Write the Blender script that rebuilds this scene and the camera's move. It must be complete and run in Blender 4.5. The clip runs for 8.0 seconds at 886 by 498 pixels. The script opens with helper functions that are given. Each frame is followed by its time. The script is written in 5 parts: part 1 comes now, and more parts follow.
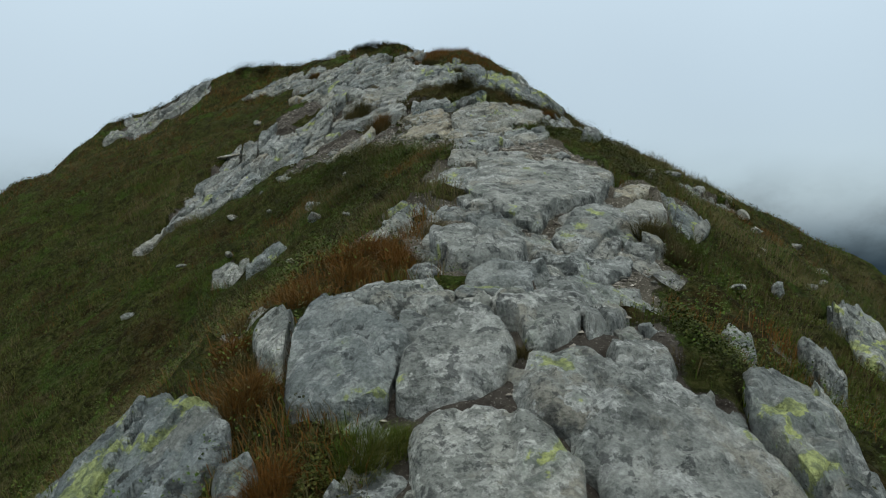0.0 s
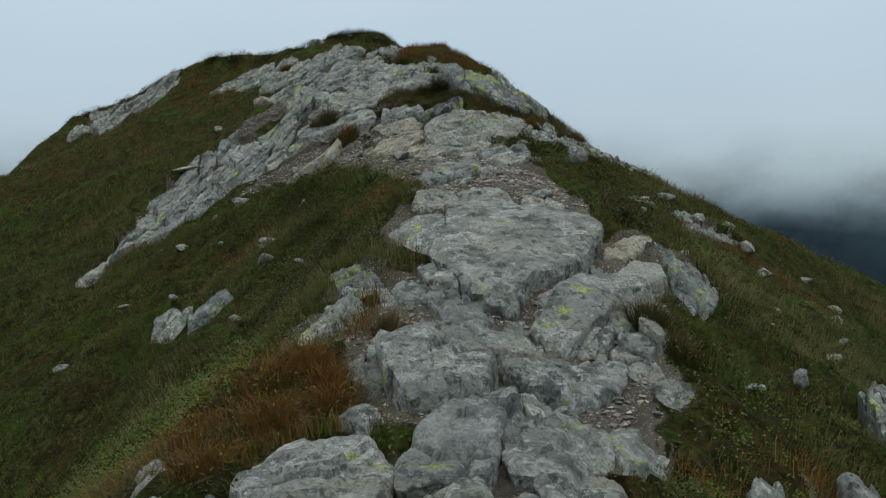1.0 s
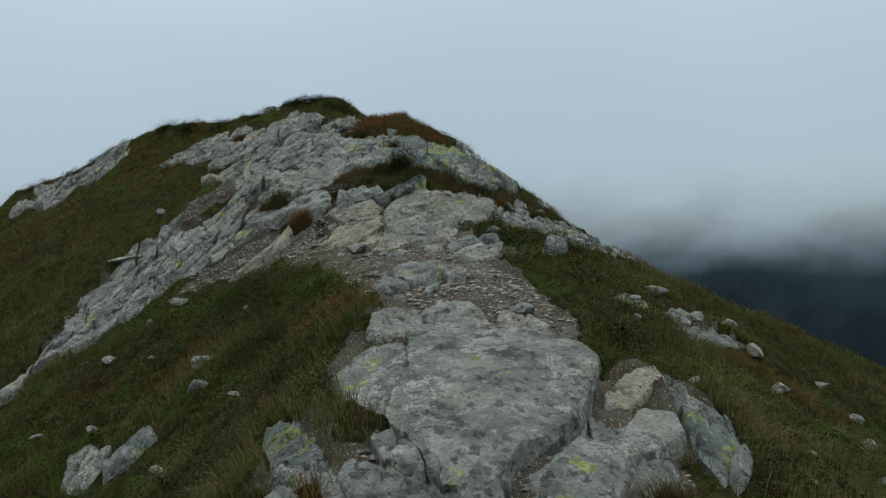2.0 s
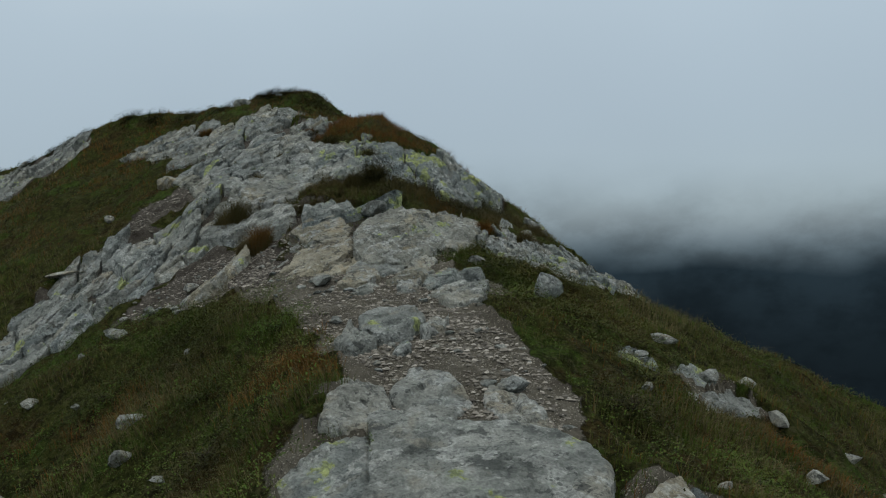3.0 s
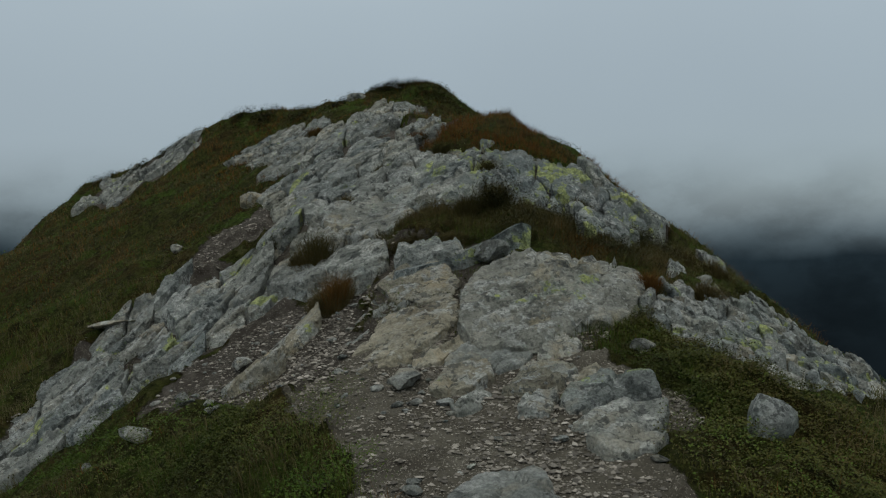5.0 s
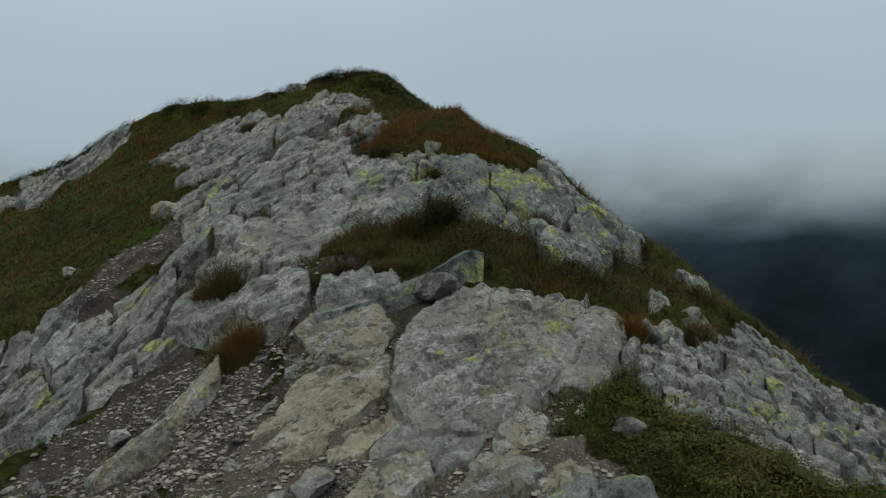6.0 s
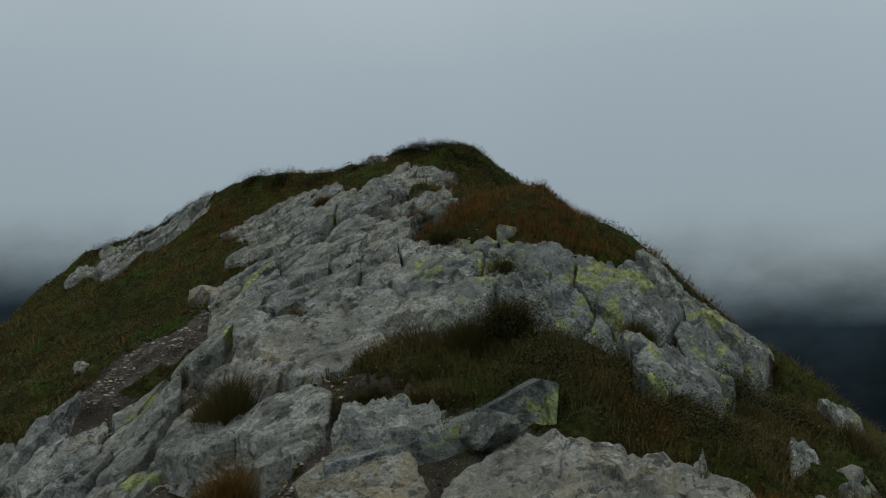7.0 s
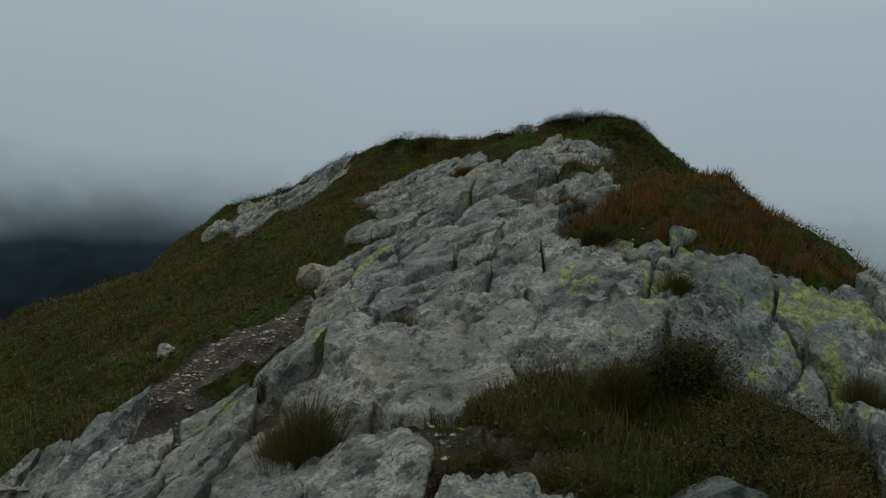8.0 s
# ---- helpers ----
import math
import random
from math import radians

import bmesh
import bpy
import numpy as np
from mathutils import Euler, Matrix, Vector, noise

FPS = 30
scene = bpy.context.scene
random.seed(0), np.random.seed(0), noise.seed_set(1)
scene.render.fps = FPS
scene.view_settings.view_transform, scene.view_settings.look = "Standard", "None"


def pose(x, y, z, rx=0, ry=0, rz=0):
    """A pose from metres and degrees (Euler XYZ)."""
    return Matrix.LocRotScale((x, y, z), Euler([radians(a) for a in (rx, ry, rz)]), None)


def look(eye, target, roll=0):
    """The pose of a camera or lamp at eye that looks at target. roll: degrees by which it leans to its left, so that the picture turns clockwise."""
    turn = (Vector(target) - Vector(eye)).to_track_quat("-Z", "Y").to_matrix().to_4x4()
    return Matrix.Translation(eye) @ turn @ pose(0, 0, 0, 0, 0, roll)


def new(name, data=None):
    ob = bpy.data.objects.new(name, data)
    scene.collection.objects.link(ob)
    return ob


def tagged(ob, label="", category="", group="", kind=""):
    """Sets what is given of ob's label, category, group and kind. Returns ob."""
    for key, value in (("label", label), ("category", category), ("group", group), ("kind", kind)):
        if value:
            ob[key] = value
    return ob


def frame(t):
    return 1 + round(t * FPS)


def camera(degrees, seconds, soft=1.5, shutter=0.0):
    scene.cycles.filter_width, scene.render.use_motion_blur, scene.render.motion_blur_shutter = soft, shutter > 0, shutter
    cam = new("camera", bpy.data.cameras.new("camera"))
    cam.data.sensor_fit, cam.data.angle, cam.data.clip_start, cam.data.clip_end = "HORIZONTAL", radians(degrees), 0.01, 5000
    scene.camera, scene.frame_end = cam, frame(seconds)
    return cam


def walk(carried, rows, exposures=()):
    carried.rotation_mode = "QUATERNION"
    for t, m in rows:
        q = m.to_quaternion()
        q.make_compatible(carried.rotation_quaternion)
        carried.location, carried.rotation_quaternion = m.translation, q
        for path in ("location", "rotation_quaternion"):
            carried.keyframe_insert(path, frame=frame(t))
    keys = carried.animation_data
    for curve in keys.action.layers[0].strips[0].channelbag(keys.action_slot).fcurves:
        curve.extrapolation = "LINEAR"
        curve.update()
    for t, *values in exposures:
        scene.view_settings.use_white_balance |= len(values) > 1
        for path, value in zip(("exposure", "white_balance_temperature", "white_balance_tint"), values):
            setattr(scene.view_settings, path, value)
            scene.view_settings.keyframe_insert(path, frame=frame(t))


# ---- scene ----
cam = camera(54.0, 8.0, soft=1.2)
PATH = [
    (0, (0.371, -0.101, 1.503), (0.262, 1.896, 1.488), -1.6),
    (0.2, (0.378, 0.065, 1.605), (0.291, 2.062, 1.549), -1.7),
    (0.3, (0.39, 0.15, 1.662), (0.318, 2.148, 1.599), -2.2),
    (0.5, (0.424, 0.312, 1.73), (0.365, 2.308, 1.617), -2.4),
    (0.6, (0.446, 0.401, 1.773), (0.363, 2.397, 1.662), -2.1),
    (0.7, (0.46, 0.483, 1.804), (0.348, 2.479, 1.736), -1.4),
    (0.8, (0.485, 0.562, 1.89), (0.378, 2.558, 1.826), -0.7),
    (1, (0.488, 0.712, 1.992), (0.404, 2.709, 1.917), -2.4),
    (1.3, (0.454, 0.986, 2.091), (0.445, 2.986, 2.081), -1.5),
    (1.5, (0.447, 1.123, 2.197), (0.456, 3.123, 2.205), -1.9),
    (1.8, (0.455, 1.378, 2.279), (0.477, 3.378, 2.287), -3.1),
    (2, (0.51, 1.59, 2.36), (0.506, 3.59, 2.401), -4.0),
    (2.2, (0.537, 1.761, 2.477), (0.538, 3.759, 2.562), -3.4),
    (3.3, (0.535, 2.8, 2.694), (0.585, 4.799, 2.692), -2.8),
    (3.4, (0.538, 2.918, 2.68), (0.544, 4.918, 2.734), -3.2),
    (3.5, (0.54, 3.001, 2.717), (0.45, 4.994, 2.854), -3.7),
    (3.6, (0.54, 3.1, 2.779), (0.396, 5.088, 2.944), -3.0),
    (3.8, (0.549, 3.302, 2.866), (0.326, 5.286, 2.995), -0.8),
    (4, (0.531, 3.491, 2.895), (0.263, 5.472, 2.938), -1.9),
    (4.2, (0.52, 3.722, 2.923), (0.337, 5.712, 3.001), -0.6),
    (5.3, (0.555, 4.894, 3.234), (0.272, 6.874, 3.209), -3.1),
    (5.5, (0.539, 5.127, 3.27), (0.281, 7.11, 3.252), -2.9),
    (5.8, (0.521, 5.408, 3.37), (0.33, 7.399, 3.345), -3.0),
    (6, (0.55, 5.626, 3.396), (0.381, 7.618, 3.355), -3.3),
    (6.2, (0.596, 5.863, 3.438), (0.404, 7.854, 3.455), -2.1),
    (6.3, (0.611, 5.964, 3.457), (0.376, 7.95, 3.483), -1.5),
    (6.5, (0.625, 6.18, 3.52), (0.326, 8.157, 3.535), -1.6),
    (6.8, (0.619, 6.559, 3.523), (0.314, 8.534, 3.593), -1.0),
    (7, (0.601, 6.796, 3.577), (0.219, 8.755, 3.711), -1.6),
    (7.2, (0.581, 7.011, 3.624), (0.122, 8.955, 3.732), -1.6),
    (7.5, (0.53, 7.368, 3.663), (-0.044, 9.28, 3.791), 2.0),
    (7.7, (0.487, 7.581, 3.729), (-0.162, 9.472, 3.778), 2.9),
    (7.8, (0.449, 7.663, 3.761), (-0.231, 9.544, 3.801), 3.3),
    (8, (0.347, 7.834, 3.783), (-0.351, 9.707, 3.839), 3.3),
]
EXPOSURES = [(0.0, 0.27, 6500, 7), (0.5, 0.21, 6490, 7), (1.0, 0.15, 6480, 7), (2.0, -0.03, 6450, 7), (3.5, -0.27, 6550, 8), (3.8, -0.45, 6580, 8), (4.0, -0.60, 6600, 8), (5.5, -0.23, 6680, 7),
             (6.0, -0.17, 6680, 7), (6.5, -0.24, 6680, 7), (7.0, -0.56, 6680, 7), (7.5, -0.57, 6680, 6), (8.0, -0.52, 6720, 6)]
walk(cam, [(t, look(eye, target, roll)) for t, eye, target, roll in PATH], EXPOSURES)

# ---- world, sun, exposure ----
world = bpy.data.worlds.new("fog_sky")
scene.world = world
world.use_nodes = True
wt = world.node_tree
wt.nodes.clear()


def node(tree, kind, **values):
    n = tree.nodes.new(kind)
    for key, value in values.items():
        if key in n.inputs:
            n.inputs[key].default_value = value
    return n


def ramp(tree, stops, mode="LINEAR"):
    n = tree.nodes.new("ShaderNodeValToRGB")
    n.color_ramp.interpolation = mode
    while len(n.color_ramp.elements) < len(stops):
        n.color_ramp.elements.new(0.5)
    for e, (at, c) in zip(n.color_ramp.elements, stops):
        e.position = at
        e.color = (*c, 1) if len(c) == 3 else c
    return n


def fog_world():
    out = wt.nodes.new("ShaderNodeOutputWorld")
    sky = wt.nodes.new("ShaderNodeTexSky")
    sky.sky_type, sky.sun_disc = "NISHITA", False
    sky.sun_elevation, sky.sun_rotation = radians(58), radians(200)
    sky.altitude, sky.air_density, sky.dust_density = 1800, 1.0, 3.0
    clear = node(wt, "ShaderNodeBackground", Strength=0.02)
    wt.links.new(sky.outputs[0], clear.inputs["Color"])
    where = wt.nodes.new("ShaderNodeTexCoord")
    split = wt.nodes.new("ShaderNodeSeparateXYZ")
    wt.links.new(where.outputs["Generated"], split.inputs[0])
    rise = wt.nodes.new("ShaderNodeMapRange")
    rise.inputs["From Min"].default_value, rise.inputs["From Max"].default_value = -0.15, 0.85
    wisps = node(wt, "ShaderNodeTexNoise", Scale=2.2, Detail=3.0, Roughness=0.45)
    wt.links.new(where.outputs["Generated"], wisps.inputs["Vector"])
    soft = wt.nodes.new("ShaderNodeMath")
    soft.operation = "MULTIPLY_ADD"
    soft.inputs[1].default_value, soft.inputs[2].default_value = 0.14, -0.07
    wt.links.new(wisps.outputs["Fac"], soft.inputs[0])
    both = wt.nodes.new("ShaderNodeMath")
    wt.links.new(split.outputs["Z"], rise.inputs["Value"])
    wt.links.new(rise.outputs[0], both.inputs[0])
    wt.links.new(soft.outputs[0], both.inputs[1])
    cloud = ramp(wt, [(0.0, (0.20, 0.27, 0.33)), (0.10, (0.285, 0.355, 0.41)), (0.17, (0.315, 0.38, 0.43)), (0.25, (0.36, 0.425, 0.475)),
                      (0.42, (0.46, 0.545, 0.61)), (0.6, (0.66, 0.74, 0.79)), (1.0, (0.98, 1.03, 1.06))])
    wt.links.new(both.outputs[0], cloud.inputs[0])
    fog = node(wt, "ShaderNodeBackground", Strength=1.0)
    wt.links.new(cloud.outputs[0], fog.inputs["Color"])
    total = wt.nodes.new("ShaderNodeAddShader")
    wt.links.new(clear.outputs[0], total.inputs[0])
    wt.links.new(fog.outputs[0], total.inputs[1])
    wt.links.new(total.outputs[0], out.inputs["Surface"])


fog_world()
sun = new("sun", bpy.data.lights.new("sun", "SUN"))
sun.data.energy, sun.data.angle, sun.data.color = 0.7, radians(20), (1.0, 0.97, 0.92)
sun.matrix_world = look((2, -6, 14), (0, 2, 0))

# ---- noise and the lie of the land ----


def lattice(i, j, k, seed):
    n = (i.astype(np.int64) * 374761393 + j.astype(np.int64) * 668265263 + k.astype(np.int64) * 1274126177 + seed * 974711) & 0xFFFFFFFF
    n = ((n ^ (n >> 13)) * 1274126177) & 0xFFFFFFFF
    n = ((n ^ (n >> 16)) * 2246822519) & 0xFFFFFFFF
    return (n ^ (n >> 15)) / 4294967295.0


def grain(p, seed=0):
    """Smooth noise from -1 to 1 at the points p, one cell a unit."""
    f = np.floor(p)
    u = p - f
    u = u * u * (3 - 2 * u)
    i, j, k = f[:, 0], f[:, 1], f[:, 2]
    total = np.zeros(len(p))
    for a in (0, 1):
        for b in (0, 1):
            for c in (0, 1):
                w = (u[:, 0] if a else 1 - u[:, 0]) * (u[:, 1] if b else 1 - u[:, 1]) * (u[:, 2] if c else 1 - u[:, 2])
                total += w * lattice(i + a, j + b, k + c, seed)
    return total * 2 - 1


def fbm(p, scale, octaves=4, seed=0, rough=0.5):
    total, size = np.zeros(len(p)), 1.0
    for n in range(octaves):
        total += size * grain(p * (scale * 2.03 ** n) + 17.3 * n, seed + n)
        size *= rough
    return total


def flat(x, y):
    return np.stack([x, y, 0 * x], -1)


# Sections across the ridge: y, the crest's x and z, the flat half widths and the slopes to either side.
SECTIONS = np.array([
    (-1.5,0.40,-0.72,0.60,0.60,0.53,0.50),
    (1.4,0.42,0.64,0.36,0.52,0.52,0.55),
    (2.05,0.38,0.99,0.42,0.50,0.60,0.56),
    (2.65,0.32,1.27,0.52,0.48,0.72,0.58),
    (3.25,0.25,1.36,0.64,0.47,0.82,0.60),
    (5.2,0.47,1.85,0.58,0.64,0.84,0.62),
    (7.0,0.46,2.28,0.57,0.68,0.58,0.53),
    (9.0,0.23,2.70,0.85,0.90,0.44,0.45),
    (10.6,0.10,3.34,0.38,0.52,0.35,0.62),
    (11.8,-0.16,3.92,0.39,0.49,0.34,0.72),
    (13.4,-0.51,4.47,0.65,0.75,0.52,0.94),
    (16.3,-1.55,4.80,1.00,0.80,0.36,1.10),
    (18.1,-1.90,5.27,0.80,0.75,0.33,0.95),
    (19.8,-2.02,6.04,0.55,0.60,0.41,0.95),
    (22.5,-3.60,5.80,1.00,0.60,0.20,0.70),
    (28.0,-5.0,4.6,0.8,0.6,0.18,0.60),
])
# Local hollows and humps: x, y, radii, height.
HUMPS = [(0.35, 11.28, 0.95, 0.24, -0.19), (-1.35, 11.2, 0.35, 0.4, 0.16), (2.8, 11.5, 0.6, 0.9, -0.15),
         (0.0, 11.28, 0.25, 0.16, 0.2), (0.75, 4.1, 0.3, 0.5, -0.11), (1.5, 5.35, 0.25, 0.35, 0.07), (0.12, 6.05, 0.2, 0.25, 0.09), (0.4, 9.45, 0.35, 0.25, 0.06),
         (-1.0, 13.1, 0.5, 0.6, -0.10), (-2.05, 11.4, 0.2, 0.25, -0.12), (1.0, 4.95, 0.25, 0.25, -0.06), (-2.8, 16.5, 0.9, 0.9, -0.22), (-0.15, 2.72, 0.2, 0.2, 0.05),
         (-1.0, 9.4, 0.8, 0.5, -0.04), (-5.9, 20.4, 2.2, 0.8, -0.12),
         (-5.9, 21.6, 1.7, 0.8, 0.52), (0.7, 13.4, 0.8, 0.5, 0.04)]
VALLEY = -210.0


def rounded(d):
    return 0.5 * (d + np.sqrt(d * d + 0.1225))


def ridge(x, y):
    """Height of the ridge, bare of stones and turf."""
    knots, v = SECTIONS[:, 0], SECTIONS[:, 1:]
    m = np.gradient(v, axis=0) * 0
    m[1:-1] = (v[2:] - v[:-2]) / (knots[2:] - knots[:-2])[:, None]
    m[0], m[-1] = (v[1] - v[0]) / (knots[1] - knots[0]), (v[-1] - v[-2]) / (knots[-1] - knots[-2])
    i = np.clip(np.searchsorted(knots, y) - 1, 0, len(knots) - 2)
    h = knots[i + 1] - knots[i]
    t = np.clip((y - knots[i]) / h, 0, 1)[:, None]
    h = h[:, None]
    q = (2 * t**3 - 3 * t**2 + 1) * v[i] + (t**3 - 2 * t**2 + t) * h * m[i] + (3 * t**2 - 2 * t**3) * v[i + 1] + (t**3 - t**2) * h * m[i + 1]
    d = x - q[:, 0]
    z = q[:, 1] - q[:, 4] * (rounded(-d - q[:, 2]) - rounded(-q[:, 2])) - q[:, 5] * (rounded(d - q[:, 3]) - rounded(-q[:, 3]))
    z = z - 0.35 * np.maximum(0, y - 28) - 0.4 * np.maximum(0, -1.5 - y)
    z = z - 0.25 * np.maximum(0, x - 6) - 0.55 * np.maximum(0, -x - 9.5)
    z = z - 0.5 * (rounded(x - 2.75) - rounded(-2.75)) * np.clip((9.6 - y) / 1.6, 0, 1) * np.clip((y - 4.0) / 2.0, 0, 1)
    for hx, hy, rx, ry, up in HUMPS:
        z = z + up * np.exp(-((x - hx) / rx) ** 2 - ((y - hy) / ry) ** 2)
    return z


def inside(poly, x, y):
    p = np.array(poly)
    (x0, y0), (x1, y1) = p.min(0), p.max(0)
    hit = np.zeros(len(x), bool)
    some = np.flatnonzero((x >= x0) & (x <= x1) & (y >= y0) & (y <= y1))
    if len(some):
        u, v, own = x[some], y[some], np.zeros(len(some), bool)
        for (x0, y0), (x1, y1) in zip(poly, poly[1:] + poly[:1]):
            if y0 != y1:
                own ^= ((y0 > v) != (y1 > v)) & (u < (x1 - x0) * (v - y0) / (y1 - y0) + x0)
        hit[some] = own
    return hit


# Bare rock, gravel and the trodden path in plan.
ROCK_LEFT = [(-3.35, 8.95), (-3.3, 9.75), (-3.15, 10.6), (-2.95, 10.95), (-2.66, 11.14), (-2.2, 11.35), (-1.74, 11.53), (-1.28, 10.96),
             (-0.66, 10.51), (-0.52, 10.16), (-0.77, 10.14), (-1.22, 10.24), (-1.37, 10.13), (-1.75, 10.0), (-2.2, 9.6), (-2.66, 9.35)]
ROCK_UPPER = [(-1.8, 11.4), (-1.34, 11.1), (-1.1, 10.85), (-0.55, 10.75), (-0.2, 10.85), (-0.22, 11.5), (-0.25, 11.9), (-0.55, 12.2), (-0.45, 12.9),
              (-0.8, 13.2), (-2.1, 13.8), (-2.6, 13.3), (-2.1, 12.3)]
ROCK_FACE = [(-0.22, 10.98), (0.2, 11.02), (0.5, 11.0), (0.75, 10.95), (1.05, 10.8), (1.45, 11.6), (1.3, 12.4), (0.9, 12.6), (0.3, 11.8), (-0.25, 11.9), (-0.24, 11.4)]
ROCK_TOP = [(-0.8, 13.1), (-1.6, 16.0), (-1.7, 17.4), (-1.3, 18.3), (-1.5, 18.7), (-2.4, 18.5), (-2.8, 18.2), (-3.2, 18.1),
            (-4.4, 20.4), (-5.0, 20.2), (-4.7, 18.4), (-4.1, 17.2), (-2.8, 14.6), (-2.4, 13.9)]
ROCK_EDGE = [(0.95, 9.55), (1.04, 9.8), (1.33, 10.06), (1.6, 10.3), (1.9, 11.6), (2.3, 11.5), (2.5, 10.9), (2.6, 10.4), (2.45, 9.7),
             (1.95, 8.9), (1.6, 8.75), (1.4, 8.95), (1.1, 9.1)]
ROCK_FAR = [(-8.8, 20.9), (-8.0, 20.65), (-7.1, 20.75), (-6.4, 21.1), (-6.6, 21.6), (-7.6, 21.7), (-8.6, 21.5)]
PATH_STONY = [(0.3, 5.9), (1.1, 5.65), (1.2, 6.3), (1.05, 6.9), (0.97, 7.3), (0.85, 7.8), (0.95, 8.35), (0.6, 8.95), (0.1, 9.0), (-0.5, 9.4),
              (-0.75, 10.15), (-1.4, 10.2), (-1.95, 9.75), (-1.95, 9.3), (-1.1, 8.8), (-0.35, 7.95), (0.02, 7.25), (0.12, 6.6)]
TRAIL_SIDE = [(-2.62, 10.95), (-2.55, 11.5), (-2.48, 12.0), (-2.38, 12.5), (-2.0, 12.2), (-2.0, 11.7), (-2.25, 11.3), (-2.4, 11.0)]
WORN_ROCK = [(-0.6, 9.0), (-0.55, 9.5), (-0.6, 10.1), (-0.55, 10.55), (-0.1, 10.4), (0.4, 10.05), (1.05, 9.85), (0.95, 9.3), (0.6, 8.8), (0.6, 8.35), (0.1, 8.3), (-0.1, 8.6)]
GAP_SOIL = [(0.62, 3.2), (1.05, 3.5), (1.2, 4.2), (1.35, 4.8), (1.15, 5.4), (0.3, 5.0), (0.0, 4.3), (0.05, 3.4)]
GAP_LOW = [(0.1, 1.6), (0.04, 2.2), (0.05, 2.62), (0.26, 2.9), (0.52, 3.2), (0.85, 2.9), (0.95, 2.5), (1.15, 2.1), (1.1, 1.6)]
BARE_SOIL = [PATH_STONY, TRAIL_SIDE, GAP_SOIL, GAP_LOW]
FRACTURED = [ROCK_LEFT, ROCK_UPPER, ROCK_FACE, ROCK_TOP, ROCK_EDGE, ROCK_FAR]
OUTLINES = []  # the large slabs, filled in below


def wander(x, y):
    """A ragged shift, so that no edge between turf, earth and rock runs straight."""
    p = flat(x, y)
    return x + 0.16 * grain(p * 1.7, 41) + 0.08 * grain(p * 6.5, 42), y + 0.16 * grain(p * 1.7, 43) + 0.08 * grain(p * 6.5, 44)


def pocket(x, y):
    """Where turf fills a hollow in the bedrock."""
    p = flat(x, y)
    return grain(p * 2.3, 131) + 0.3 * grain(p * 7, 132) > 0.52


def ground_at(x, y):
    """Height of the earth between stones and under the turf."""
    z = ridge(x, y)
    p = flat(x, y)
    rock = np.zeros(len(x), bool)
    for poly in FRACTURED + OUTLINES + [WORN_ROCK]:
        rock |= inside(poly, x, y)
    wx, wy = wander(x, y)
    soil = inside(PATH_STONY, wx, wy) | inside(TRAIL_SIDE, wx, wy) | inside(GAP_SOIL, wx, wy) | inside(GAP_LOW, x, y)
    trodden = inside(PATH_STONY, x, y) | inside(WORN_ROCK, x, y) | inside(GAP_SOIL, x, y) | inside(GAP_LOW, x, y)
    near = np.exp(-np.maximum(0, np.hypot(x, y - 8) - 25) / 30)
    z = z + np.where(rock, np.where(trodden, -0.045, -0.10), np.where(soil, -0.045, -0.02)) + (0.045 * fbm(p, 1.3, 3, 5) + 0.065 * fbm(p, 2.8, 3, 6) + 0.055 * (0.4 - np.abs(grain(p * 6.0, 7))) + 0.028 * (0.4 - np.abs(grain(p * 13.0, 8)))) * np.where(rock, 0.15, np.where(soil, 0.35, 1.0))
    z = z + np.where(soil, 0.012 * fbm(p, 9.0, 2, 9), 0.0)
    z = z + (1 - near) * (6 * fbm(p, 0.012, 4, 21))
    return np.where(z < VALLEY + 60, VALLEY + 60 * np.exp(np.minimum(0, z - VALLEY - 60) / 60), z)


# ---- materials ----


def shader(name, rough=0.85):
    mat = bpy.data.materials.new(name)
    mat.use_nodes = True
    t = mat.node_tree
    b = t.nodes["Principled BSDF"]
    b.inputs["Roughness"].default_value = rough
    b.inputs["Specular IOR Level"].default_value = 0.2
    return mat, t, b


def place(t):
    return t.nodes.new("ShaderNodeNewGeometry").outputs["Position"]


def noise_tex(t, at, scale, detail=5.0, rough=0.55, warp=0.0):
    n = node(t, "ShaderNodeTexNoise", Scale=scale, Detail=detail, Roughness=rough, Distortion=warp)
    t.links.new(at, n.inputs["Vector"])
    return n.outputs["Fac"]


def blend(t, fac, a, b, mode="MIX"):
    n = t.nodes.new("ShaderNodeMix")
    n.data_type, n.blend_type = "RGBA", mode
    for value, slot in ((fac, 0), (a, 6), (b, 7)):
        if hasattr(value, "is_linked"):
            t.links.new(value, n.inputs[slot])
        else:
            n.inputs[slot].default_value = (*value, 1) if isinstance(value, tuple) else value
    return n.outputs[2]


def band(t, value, low, high, a=0.0, b=1.0):
    n = t.nodes.new("ShaderNodeMapRange")
    n.interpolation_type = "SMOOTHSTEP"
    for slot, v in zip(("From Min", "From Max", "To Min", "To Max"), (low, high, a, b)):
        n.inputs[slot].default_value = v
    t.links.new(value, n.inputs["Value"])
    return n.outputs[0]


def math_node(t, op, a, b):
    n = t.nodes.new("ShaderNodeMath")
    n.operation = op
    for value, slot in ((a, 0), (b, 1)):
        if hasattr(value, "is_linked"):
            t.links.new(value, n.inputs[slot])
        else:
            n.inputs[slot].default_value = value
    return n.outputs[0]


